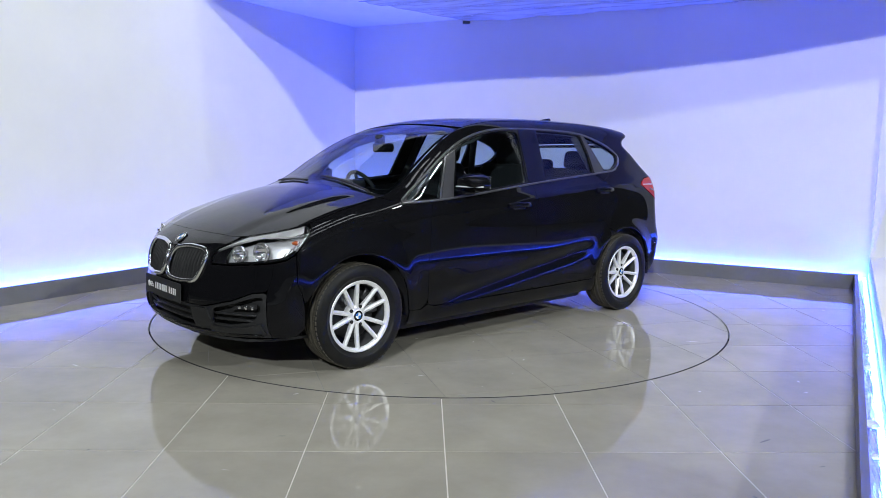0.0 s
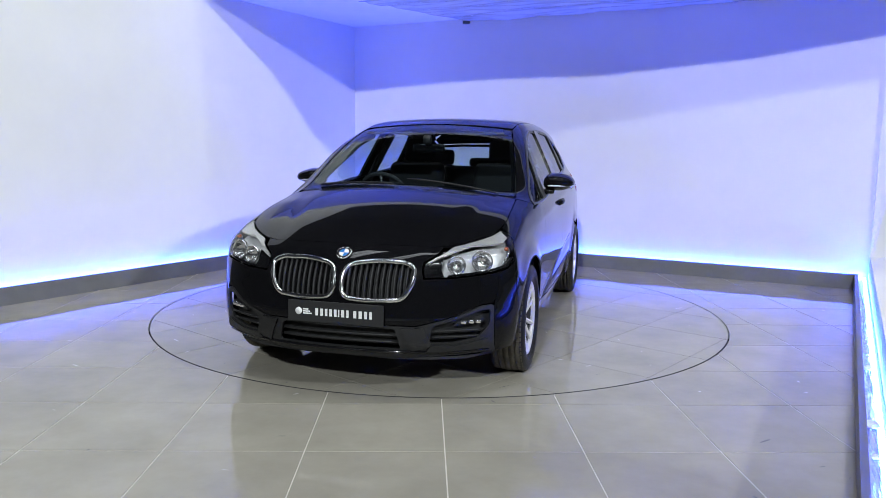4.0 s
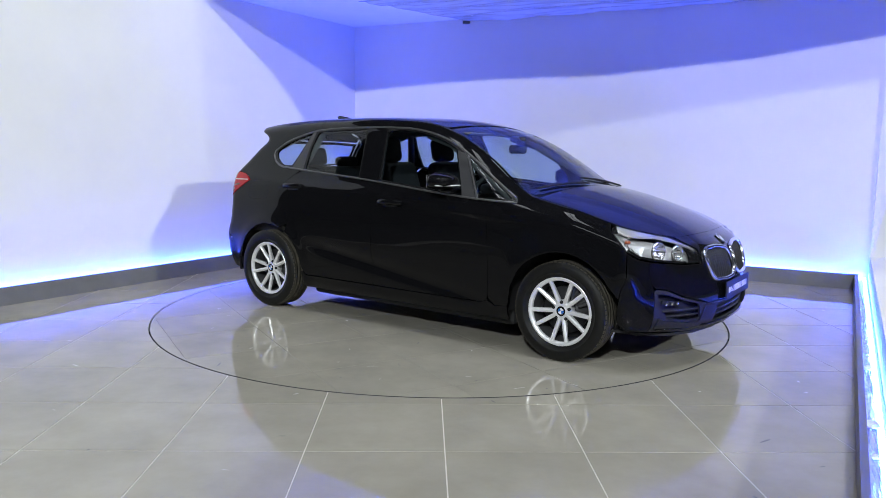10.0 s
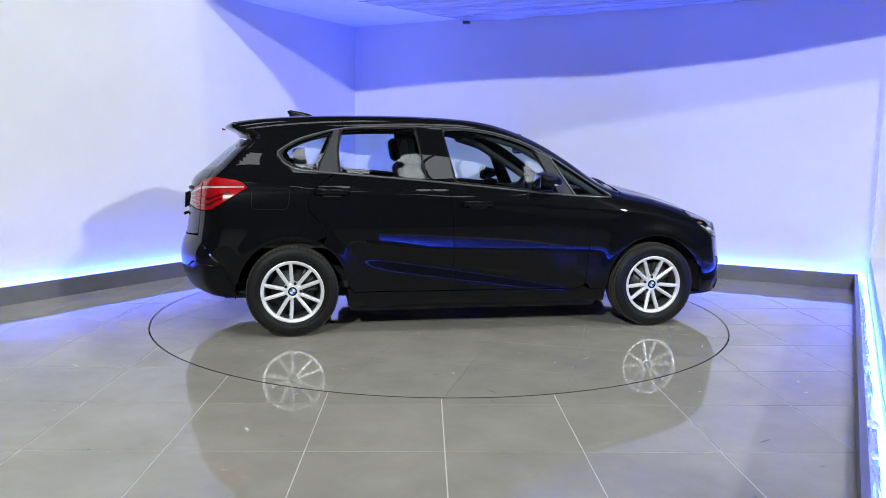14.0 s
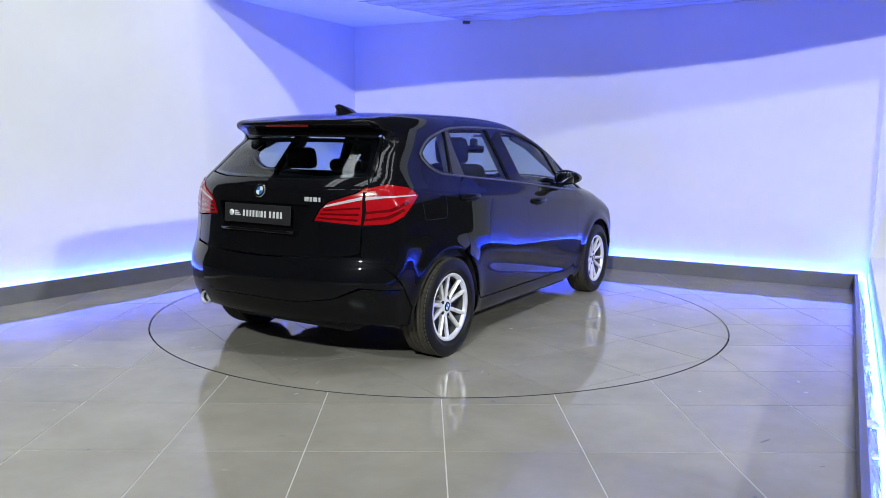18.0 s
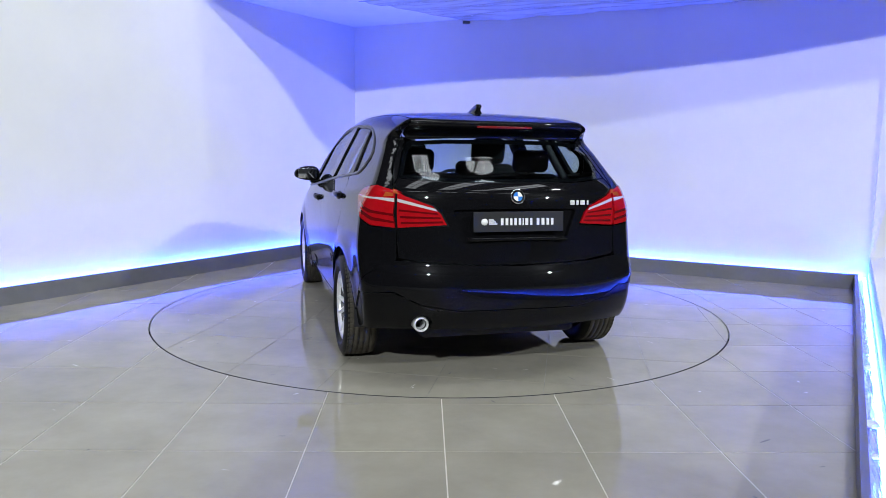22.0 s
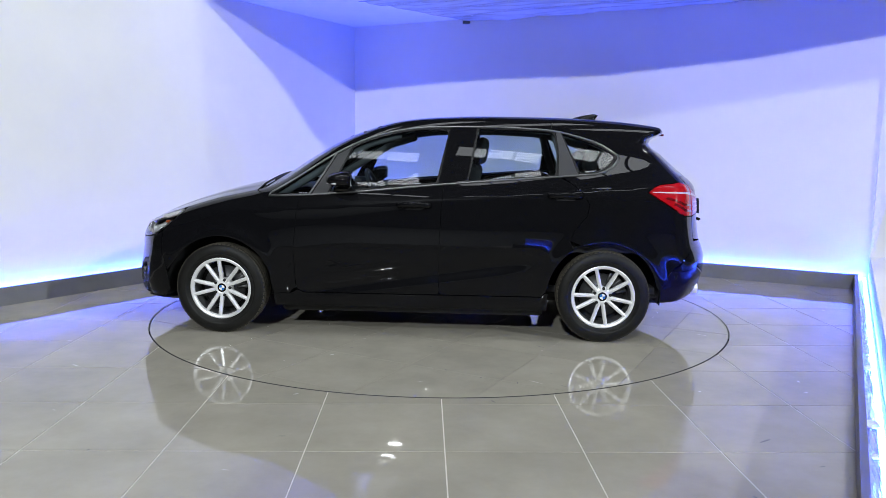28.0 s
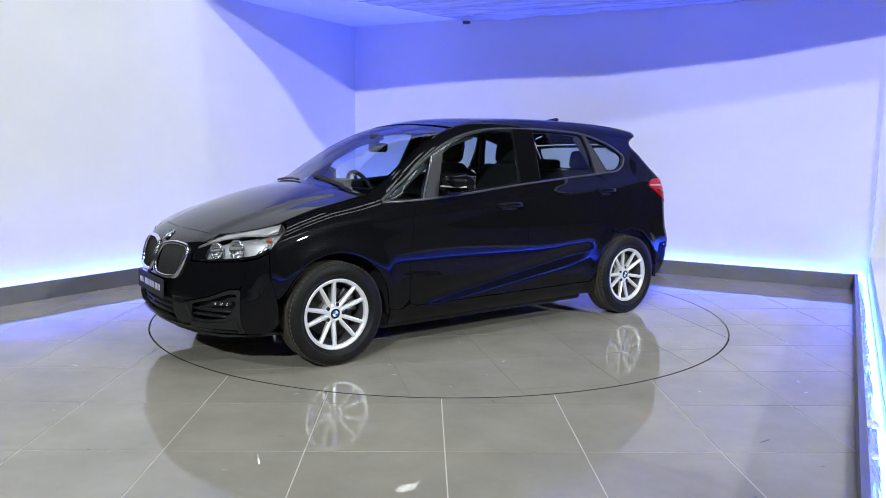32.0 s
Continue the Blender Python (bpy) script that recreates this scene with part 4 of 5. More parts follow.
def build_tail_lamp(chart, poly, s, name):
    lampo = panel(name, chart, poly, M_REDLENS, car, "red tail lamp with a white strip", mirror=s, lift=0.004, spacing=0.02, gap=0.003, skirt=0.02)
    if chart == "r":
        strips = (("white_strip", M_LAMPWHITE, [(0.452, 0.966), (0.462, 0.980), (0.656, 1.032), (0.656, 1.014)]),
                  ("dark_band", M_REDBAND, [(0.42, 0.903), (0.64, 0.892), (0.64, 0.904), (0.424, 0.913)]),
                  ("dark_band", M_REDBAND, [(0.432, 0.925), (0.645, 0.925), (0.645, 0.937), (0.437, 0.935)]),
                  ("dark_band", M_REDBAND, [(0.446, 0.948), (0.65, 0.962), (0.65, 0.973), (0.452, 0.957)]))
    else:
        a = chart_poly("d", [("r", 0.672, 1.012), ("r", 0.672, 1.033), ("s", -1.88, 1.036), ("s", -1.65, 1.038), ("s", -1.65, 1.032), ("s", -1.88, 1.026)])
        b = chart_poly("d", [("r", 0.675, 0.895), ("r", 0.675, 0.907), ("s", -1.88, 0.925), ("s", -1.80, 0.966), ("s", -1.79, 0.952), ("s", -1.875, 0.908)])
        c = chart_poly("d", [("r", 0.677, 0.935), ("r", 0.677, 0.948), ("s", -1.87, 0.964), ("s", -1.75, 1.004), ("s", -1.735, 0.992), ("s", -1.86, 0.950)])
        e = chart_poly("d", [("r", 0.675, 1.045), ("r", 0.672, 1.085), ("s", -1.945, 1.055), ("s", -1.90, 1.066), ("s", -1.90, 1.04)])
        strips = (("white_strip", M_LAMPWHITE, a), ("amber_window", M_AMBER, e), ("dark_band", M_REDBAND, b), ("dark_band", M_REDBAND, c))
    for nm, mat, q in strips:
        panel(nm, chart, q, mat, lampo, mirror=s, lift=0.0055, spacing=0.03, gap=0.0, skirt=0.001)


build_rear()


def build_front():
    kid = round_poly([(0.022, 0.655, 0.03), (0.048, 0.706, 0.045), (0.19, 0.727, 0.05), (0.352, 0.722, 0.04), (0.405, 0.692, 0.03), (0.394, 0.615, 0.05), (0.352, 0.538, 0.045), (0.19, 0.526, 0.05), (0.05, 0.535, 0.035), (0.022, 0.575, 0.03)], 0.03)
    rim = lambda x: ("t", x, float(HOOD_EDGE(x)) + 0.003)
    head_f = [("f", 0.438, 0.722), ("f", 0.436, 0.690), ("f", 0.448, 0.645), ("f", 0.60, 0.648), ("f", 0.735, 0.662), ("s", 1.800, 0.688), ("s", 1.735, 0.732), ("s", 1.662, 0.804), ("s", 1.618, 0.846), rim(1.615), rim(1.66), rim(1.72), rim(1.77), rim(1.82), rim(1.87), ("f", 0.50, 0.765)]
    # nose panel: bumper skin with openings
    edge = chart_poly("f", [("t", x, float(HOOD_EDGE(x))) for x in (1.90, 1.925)] + [("t", 1.935, 0.40), ("t", 1.952, 0.28), ("t", 1.964, 0.14), ("t", 1.968, 0.0)])
    half = [(0.0, 0.402), (0.33, 0.408), (0.42, 0.405), (0.50, 0.425), (0.62, 0.458), (0.72, 0.505)]
    half += [(0.776, 0.512), (0.79, 0.53), (0.80, 0.60), (0.80, 0.668), (0.735, 0.658), (0.60, 0.644), (0.446, 0.641), (0.431, 0.690), (0.433, 0.724), (0.497, 0.767)] + edge
    panel("front_bumper", "f", twin(half), M_PAINT, car, "glossy black front bumper skin", holes=[kid, [(-x, y) for x, y in kid]], spacing=0.02, gap=0.0004, skirt=0.006)
    for s in (1, -1):
        cn = chart_poly("c", [("f", 0.786, 0.50), ("f", 0.7905, 0.53), ("f", 0.8005, 0.60), ("f", 0.8005, 0.668), ("s", 1.800, 0.684), ("s", 1.750, 0.713), ("s", 1.757, 0.56), ("s", 1.73, 0.50), ("s", 1.712, 0.40), ("s", 1.705, 0.30), ("s", 1.75, 0.25), ("f", 0.791, 0.25), ("f", 0.791, 0.40)])
        panel("bumper_corner", "c", cn, M_PAINT, car, mirror=s, spacing=0.022, gap=0.0004, skirt=0.006)
    # lower bumper with intakes
    low = [(0.0, 0.225), (0.35, 0.228), (0.60, 0.238), (0.79, 0.25), (0.79, 0.40), (0.787, 0.495), (0.772, 0.506), (0.72, 0.499), (0.62, 0.452), (0.50, 0.419), (0.42, 0.399), (0.33, 0.402), (0.0, 0.396)]
    mid_hole = round_poly([(-0.345, 0.275), (0.345, 0.275), (0.315, 0.388), (-0.315, 0.388)], 0.02)
    sh = round_poly([(0.485, 0.315), (0.60, 0.312), (0.715, 0.335), (0.768, 0.40), (0.772, 0.480), (0.73, 0.478), (0.62, 0.435), (0.50, 0.400)], 0.018)
    lb = panel("lower_bumper", "f", twin(low), M_PLASTIC, car, "satin black lower bumper with air intakes", holes=[mid_hole, sh, [(-x, y) for x, y in sh]], spacing=0.022)
    part("front_lip", tube_bm([tuple(Vector(q) + Vector((0.004, 0, 0))) for q in onto("f", [(y, 0.262) for y in np.linspace(-0.76, 0.76, 31)])], 0.008, 8), M_GLOSSBLACK, lb, "glossy lower lip")
    panel("intake_back", "f", shrink(mid_hole, -0.02), M_UNDER, lb, lift=-0.06, skirt=0.0)
    for k, z in enumerate((0.312, 0.348)):
        pts = onto("f", [(y, z) for y in np.linspace(-0.325, 0.325, 15)])
        part("intake_bar", tube_bm([(x - 0.026, y, zz) for x, y, zz in pts], 0.009, 8), M_PLASTIC, lb)
    for s in (1, -1):
        panel("intake_back", "f", shrink(sh, -0.02), M_UNDER, lb, lift=-0.05, skirt=0.0, mirror=s)
        for zf, y1 in ((0.342, 0.715), (0.374, 0.735)):
            pts = onto("f", [(y, zf) for y in np.linspace(0.495, y1, 8)])
            part("intake_bar", tube_bm([(x - 0.012, s * y, zz) for x, y, zz in pts], 0.0065, 8), M_PLASTIC, lb)
        strut = [(0.345, 0.392), (0.455, 0.398), (0.50, 0.30), (0.40, 0.272)]
        panel("intake_strut", "f", strut, M_PLASTIC, lb, lift=0.012, skirt=0.02, mirror=s)
        lip = [(0.46, 0.262), (0.78, 0.275), (0.765, 0.335), (0.715, 0.318), (0.60, 0.300), (0.49, 0.302)]
        panel("intake_lip", "f", lip, M_PLASTIC, lb, lift=0.010, skirt=0.02, mirror=s)
        fog = round_poly([(0.60, 0.398), (0.745, 0.412), (0.742, 0.440), (0.62, 0.420)], 0.010)
        fl = panel("fog_lamp", "f", fog, M_PLASTIC, car, "slim fog lamp", mirror=s, lift=-0.012, gap=0)
        for y in (0.645, 0.68, 0.712):
            c = onto("f", [(y, 0.417)])[0]
            b = part("fog_lens", box_bm(0, 0, 0, 0.012, 0.028, 0.019, 0.004, 2), M_REFLECT, fl)
            b.location = (c[0] - 0.012, s * c[1], 0.417)
    # kidneys
    for s in (1, -1):
        ring = [Vector(q) for q in onto("f", resample(kid, 0.012))]
        kg = part("kidney_grille", tube_bm([(v.x + 0.004, s * v.y, v.z) for v in ring], 0.014, 8, closed=True), M_CHROME, car, "chrome-framed kidney grille with upright black bars")
        panel("grille_back", "f", shrink(kid, -0.01), M_UNDER, kg, lift=-0.05, skirt=0.0, mirror=s)
        for k in range(11):
            y = 0.050 + 0.0310 * k
            zs = [z for z in np.linspace(0.52, 0.742, 40) if inside_poly(kid, np.array([[y, z]]))[0]]
            a, b = zs[0], zs[-1]
            pa = onto("f", [(y, a + (b - a) * t) for t in (0, 0.25, 0.5, 0.75, 1)])
            bm = bmesh.new()
            rows = []
            for x, yy, zz in pa:
                rows.append([bm.verts.new((x + dx, s * (yy + dy), zz)) for dx, dy in ((-0.035, -0.005), (-0.006, -0.006), (-0.002, 0.0), (-0.006, 0.006), (-0.035, 0.005))])
            for p, q in zip(rows, rows[1:]):
                for i in range(4):
                    bm.faces.new((p[i], p[i + 1], q[i + 1], q[i]))
            part("grille_bar", bm, M_PLASTIC, kg)
    # headlamps
    for s in (1, -1):
        poly = chart_poly("c", head_f)
        pl = round_poly([(u, v) for u, v in poly], 0.012, 4)
        hd = panel("headlamp", "c", pl, M_LAMPBOWL, car, "clear halogen headlamp with twin round reflectors", lift=-0.055, spacing=0.02, gap=0.006, skirt=-0.05, mirror=s)
        panel("lens", "c", pl, M_CLEAR, hd, lift=0.001, spacing=0.02, gap=0.002, skirt=0.0, mirror=s)
        # pale brow along the upper edge, dark inner end, ribbed outer field
        low = [("f", 0.515, 0.750), ("f", 0.58, 0.779), ("f", 0.65, 0.803), ("s", 1.735, 0.812), ("s", 1.665, 0.832)]
        panel("brow", "c", chart_poly("c", [("f", 0.455, 0.716), ("f", 0.448, 0.728), ("f", 0.50, 0.761), rim(1.875), rim(1.85), rim(1.80), rim(1.75), rim(1.70), rim(1.66), rim(1.625)] + low[::-1]), M_LAMPGREY, hd, lift=-0.006, spacing=0.02, mirror=s, gap=0.003, skirt=0.012)
        panel("inner_bezel", "c", chart_poly("c", [("f", 0.450, 0.712), ("f", 0.440, 0.690), ("f", 0.450, 0.649), ("f", 0.550, 0.652), ("f", 0.530, 0.690), ("f", 0.532, 0.750), ("f", 0.512, 0.742)]), M_GLOSSBLACK, hd, lift=-0.008, spacing=0.02, mirror=s, gap=0.002)
        panel("lower_bezel", "c", chart_poly("c", [("f", 0.56, 0.650), ("f", 0.735, 0.666), ("s", 1.800, 0.692), ("s", 1.738, 0.736), ("s", 1.752, 0.744), ("s", 1.812, 0.705), ("f", 0.725, 0.680), ("f", 0.565, 0.664)]), M_GLOSSBLACK, hd, lift=-0.010, spacing=0.02, mirror=s, gap=0.001)
        for y, z, r in ((0.712, 0.722, 0.052), (0.592, 0.706, 0.044)):
            c = onto("f", [(y, z)])[0]
            n = Vector((0.93, 0.30 * s, 0.06)).normalized()
            rot = n.to_track_quat("Z", "Y").to_matrix().to_4x4()
            b = part("round_reflector", lathe_bm([(0.004, -0.034), (r * 0.4, -0.030), (r * 0.7, -0.018), (r * 0.93, 0.004), (r, 0.013), (r + 0.005, 0.013), (r + 0.005, -0.004)], 32, axis="z"), M_REFLECT, hd)
            b.matrix_local = Matrix.Translation((c[0] - 0.028, s * c[1], c[2])) @ rot
            part("reflector_ring", lathe_bm([(r + 0.004, 0.0135), (r + 0.012, 0.010), (r + 0.013, -0.012)], 32, axis="z"), M_GLOSSBLACK, hd).matrix_local = b.matrix_local
            part("bulb", lathe_bm([(0.0005, 0.006), (0.009, 0.003), (0.012, -0.006), (0.011, -0.03)], 16, axis="z"), M_BULB, hd, "bright bulb shield").matrix_local = b.matrix_local
        for k in range(4):
            q = onto("s", [(1.70 + 0.026 * k, 0.782 - 0.018 * k), (1.725 + 0.026 * k, 0.752 - 0.018 * k)])
            part("lamp_rib", tube_bm([(x, s * (y - 0.030), z) for x, y, z in q], 0.004, 6), M_REFLECT, hd)
        c = onto("s", [(1.735, 0.775)])[0]
        b = part("indicator_bulb", lathe_bm([(0.0005, 0.012), (0.009, 0.006), (0.012, -0.008), (0.012, -0.02)], 16, axis="x"), M_AMBER, hd, "amber bulb")
        b.location = (c[0], s * (c[1] - 0.032), c[2])


M_LAMPBOWL = material("lamp_bowl_grey", (0.72, 0.72, 0.73), 0.3, metal=0.4)
M_LAMPGREY = material("lamp_brow_silver", (0.66, 0.65, 0.63), 0.3, metal=0.5)
build_front()


# ---- plates, emblems, badge ----
def plate_on(x, z, tilt, face):
    """A dealer's show plate: black with pale bars for the lettering."""
    pl = tagged(new("show_plate"), "black show plate with pale lettering bars", "")
    del pl["label"]
    pl.parent = car
    pl.matrix_local = Matrix.Translation((x, 0, z)) @ pose(0, 0, 0, 0, 0, 90 if face > 0 else -90) @ pose(0, 0, 0, 90 + tilt, 0, 0)
    part("plate_board", box_bm(0, 0, 0, 0.535, 0.112, 0.008, 0.003), M_PLATE, pl, "black plate", smooth=False)
    part("plate_mark", lathe_bm([(0.0005, 0.0055), (0.019, 0.0055), (0.019, 0.003)], 24, axis="z"), M_WHITE, pl).location = (-0.205, 0, 0)
    for dy, w in ((0.011, 0.03), (0.0, 0.04), (-0.011, 0.05)):
        part("plate_line", box_bm(-0.165 + (w - 0.03) / 2, dy, 0.0048, w, 0.007, 0.0016), M_WHITE, pl, smooth=False)
    x0 = -0.115
    for k, w in enumerate((.026, .026, .022, .024, .024, .011, .028, .022, 0, .027, .029, .026, .024)):
        if w:
            part("letter_bar", box_bm(x0 + w / 2, 0, 0.0048, w * 0.60, 0.038, 0.0016), M_WHITE, pl, smooth=False)
        x0 += (w or 0.012) + 0.002
    return pl


plate_on(2.166, 0.456, -2, 1)
plate_on(-2.118, 0.912, -4, -1)


def emblem(tag, u, v, r=0.041):
    p = np.array([place(tag, u, v)])
    n = Vector(normals_at(p)[0])
    e = new("round_emblem")
    e.parent = car
    e.matrix_local = Matrix.Translation(Vector(p[0]) + n * 0.002) @ n.to_track_quat("Z", "Y").to_matrix().to_4x4()
    emblem_parts(e, r)
    return e


def emblem_parts(e, r):
    part("emblem_ring", lathe_bm([(r * 0.64, 0.004), (r * 0.68, 0.006), (r * 0.95, 0.006), (r, 0.003), (r, -0.004)], 32, axis="z"), M_GLOSSBLACK, e)
    part("emblem_rim", lathe_bm([(r * 0.93, 0.0065), (r * 0.98, 0.0068), (r * 1.03, 0.002)], 32, axis="z"), M_CHROME, e)
    for k in range(4):
        bm = bmesh.new()
        vs = [bm.verts.new((0, 0, 0.006))] + [bm.verts.new((r * 0.65 * math.cos(math.radians(90 * k + 11.25 * i)), r * 0.65 * math.sin(math.radians(90 * k + 11.25 * i)), 0.006)) for i in range(9)]
        for i in range(8):
            bm.faces.new((vs[0], vs[i + 1], vs[i + 2]))
        part("emblem_quarter", bm, M_EMBLEM_BLUE if k % 2 else M_WHITE, e, smooth=False)


emblem("t", 2.040, 0.0)
emblem("r", 0.0, 1.048)
for k, w in enumerate((0.028, 0.014, 0.028, 0.010)):
    part("badge_bar", box_bm(-2.066, -0.345 - 0.032 * k, 1.012, 0.008, w, 0.026, 0.002), M_ALLOY, car, smooth=False)


# ---- wheels ----
def build_wheel():
    w = new("wheel")
    R, rr = 0.317, 0.214
    prof = [(rr, -0.085), (rr + 0.012, -0.092), (rr + 0.03, -0.100), (0.27, -0.106), (0.295, -0.100), (0.308, -0.090), (0.316, -0.080)]
    ty = part("tyre", lathe_bm([(rr, 0.085), (rr + 0.012, 0.092), (rr + 0.03, 0.100), (0.245, 0.1035), (0.252, 0.1050), (0.27, 0.106), (0.295, 0.100), (0.309, 0.089), (0.316, 0.080)], 72), M_RUBBER, w, "black road tyre")
    part("tyre_back", lathe_bm(prof, 64), M_RUBBER, w)
    # tread: five ribs with grooves
    rib = []
    for k in range(5):
        a, b = 0.078 - 0.0320 * k, 0.078 - 0.0320 * k - 0.026
        rr2 = R - 0.0012 * abs(k - 2) ** 2
        rib += [(R - 0.012, a + 0.002), (rr2, a), (rr2, b), (R - 0.012, b - 0.002)]
    tr = part("tread", lathe_bm([(0.314, 0.083)] + rib + [(0.314, -0.083)], 72), M_TREAD, w, "worn grooved tread")
    for k in range(64):
        a = 2 * math.pi * k / 64
        ob = link("tread_block", TREAD_MESH, M_TREAD, w)
        ob.matrix_local = pose(0, 0, 0, 0, -math.degrees(a), 0) @ Matrix.Translation((0.3095, 0.0745, 0))
    # rim barrel and lip
    part("rim_barrel", lathe_bm([(0.195, -0.09), (0.186, 0.02), (0.190, 0.060), (0.194, 0.072)], 72), M_BARREL, w, "dull grey rim barrel")
    part("rim", lathe_bm([(0.192, 0.066), (0.194, 0.078), (0.198, 0.084), (0.209, 0.089), (0.2165, 0.0895), (0.2185, 0.083)], 72), M_ALLOY, w, "silver ten-spoke alloy rim")
    for k in range(10):
        ob = link("spoke", SPOKE_MESH, M_ALLOY, w)
        ob.matrix_local = pose(0, 0, 0, 0, 36 * k + 18 + (3.5 if k % 2 else -3.5), 0)
    part("hub", lathe_bm([(0.034, 0.058), (0.040, 0.061), (0.062, 0.056), (0.068, 0.045), (0.068, 0.0)], 40), M_ALLOY, w)
    for k in range(5):
        a = math.radians(72 * k + 36)
        b = part("wheel_bolt", lathe_bm([(0.0005, 0.0600), (0.0100, 0.0600), (0.0110, 0.0590), (0.0110, 0.05)], 12), M_UNDER, w)
        b.location = (0.056 * math.cos(a), 0.002, 0.056 * math.sin(a))
    cap_m = Matrix.Translation((0, 0.060, 0)) @ pose(0, 0, 0, -90, 0, 0)
    r = 0.034
    part("centre_cap", lathe_bm([(0.0005, 0.003), (r * 0.9, 0.0035), (r, 0.0), (r, -0.004)], 28, axis="z"), M_ALLOY, w).matrix_local = cap_m
    part("cap_ring", lathe_bm([(r * 0.58, 0.0045), (r * 0.9, 0.0045), (r * 0.92, 0.003)], 28, axis="z"), M_GLOSSBLACK, w).matrix_local = cap_m
    for mat, ks in ((M_EMBLEM_BLUE, (1, 3)), (M_WHITE, (0, 2))):
        bm = bmesh.new()
        for q in ks:
            c = bm.verts.new((0, 0, 0.0047))
            fan = [bm.verts.new((r * 0.58 * math.cos(math.radians(90 * q + 15 * i)), r * 0.58 * math.sin(math.radians(90 * q + 15 * i)), 0.0047)) for i in range(7)]
            for p1_, p2_ in zip(fan, fan[1:]):
                bm.faces.new((c, p1_, p2_))
        part("cap_emblem", bm, mat, w, smooth=False).matrix_local = cap_m
    part("brake_disc", lathe_bm([(0.07, 0.005), (0.075, -0.002), (0.150, -0.002), (0.150, -0.024), (0.07, -0.024)], 48), M_STEEL, w, "steel brake disc")
    bm = bmesh.new()
    for a in range(-3, 4):
        t = math.radians(150 + 9 * a)
        box_bm(0, 0, 0, 0.075, 0.07, 0.026, 0.006, 1, bm, pose(0, 0, 0, 0, -math.degrees(t), 0) @ Matrix.Translation((0.135, -0.012, 0)))
    part("brake_caliper", bm, M_STEEL, w, "grey brake caliper")
    part("wheel_back", lathe_bm([(0.0005, -0.05), (0.19, -0.05)], 32), M_UNDER, w)
    return w


def spoke_mesh():
    """One tapered spoke with a raised spine, from the hub to the rim."""
    bm = bmesh.new()
    rows = []
    for r, hw, y, dep in ((0.046, 0.011, 0.058, 0.03), (0.075, 0.0125, 0.063, 0.03), (0.11, 0.0130, 0.069, 0.026), (0.15, 0.0130, 0.076, 0.022), (0.185, 0.0120, 0.082, 0.02), (0.203, 0.015, 0.084, 0.02)):
        rows.append([bm.verts.new((r, yy, x)) for x, yy in ((-hw, y - dep), (-hw, y - 0.006), (-hw * 0.12, y + 0.002), (hw * 0.12, y + 0.002), (hw, y - 0.006), (hw, y - dep))])
    for p, q in zip(rows, rows[1:]):
        for i in range(5):
            bm.faces.new((p[i], p[i + 1], q[i + 1], q[i]))
    bmesh.ops.recalc_face_normals(bm, faces=bm.faces)
    me = bpy.data.meshes.new("spoke")
    bm.to_mesh(me)
    bm.free()
    for p in me.polygons:
        p.use_smooth = False
    return me


def tread_mesh():
    bm = box_bm(0, 0, 0, 0.010, 0.030, 0.022, 0.002, 1)
    bmesh.ops.recalc_face_normals(bm, faces=bm.faces)
    me = bpy.data.meshes.new("tread_block")
    bm.to_mesh(me)
    bm.free()
    return me


SPOKE_MESH, TREAD_MESH = spoke_mesh(), tread_mesh()
wheel = build_wheel()
wheel.parent = car
wheel.matrix_local = pose(HUB_X, HUB_Y, HUB_Z)
for x, s, turn in ((-HUB_X, 1, 11), (HUB_X, -1, 18), (-HUB_X, -1, 0)):
    copy_thing(wheel, Matrix.Translation((x, s * HUB_Y, HUB_Z)) @ pose(0, 0, 0, 0, 0, 0 if s > 0 else 180) @ pose(0, 0, 0, 0, turn, 0))


# ---- mirrors, aerial, wipers ----
def build_mirror(s):
    m = new("door_mirror")
    m.parent = car
    m.location = (0.455, s * 0.870, 1.03)
    bm = bmesh.new()
    bmesh.ops.create_uvsphere(bm, u_segments=28, v_segments=18, radius=1)
    for v in bm.verts:
        x, y, z = v.co
        sx = (abs(x) ** 0.7) * (1 if x > 0 else -1)
        sy = (abs(y) ** 0.6) * (1 if y > 0 else -1)
        sz = (abs(z) ** 0.6) * (1 if z > 0 else -1)
        xx = 0.125 * sx if sx > 0 else 0.05 * sx
        v.co = (xx - 0.02, (0.108 * sy) * (1 - 0.14 * (sz > 0) * sz), 0.062 * sz * (1 - 0.28 * max(0, sy)) * (1 - 0.3 * max(0, sx)))
    bmesh.ops.scale(bm, vec=(1, s, 1), verts=bm.verts)
    cap = part("mirror_cap", bm, M_PAINT, m, "black mirror housing")
    cap.location = (0.0, s * 0.065, 0.065)
    g = part("mirror_pane", box_bm(0, 0, 0, 0.006, 0.150, 0.085, 0.0028, 3), M_MIRROR, m, "mirror glass")
    g.location = (-0.069, s * 0.065, 0.065)
    pts = [(0.106 - 0.080 * (k / 8) ** 3, s * (0.00 + 0.172 * k / 8), 0.040) for k in range(9)]
    part("indicator_strip", tube_bm(pts, 0.006, 6, flat=0.8), M_WHITE, m, "pale indicator strip")
    part("mirror_arm", box_bm(0.01, s * -0.02, 0.0, 0.10, 0.12, 0.035, 0.014, 3), M_GLOSSBLACK, m)
    part("mirror_foot", box_bm(0.02, s * -0.065, -0.012, 0.13, 0.03, 0.05, 0.012, 3), M_PAINT, m)


build_mirror(1)
build_mirror(-1)


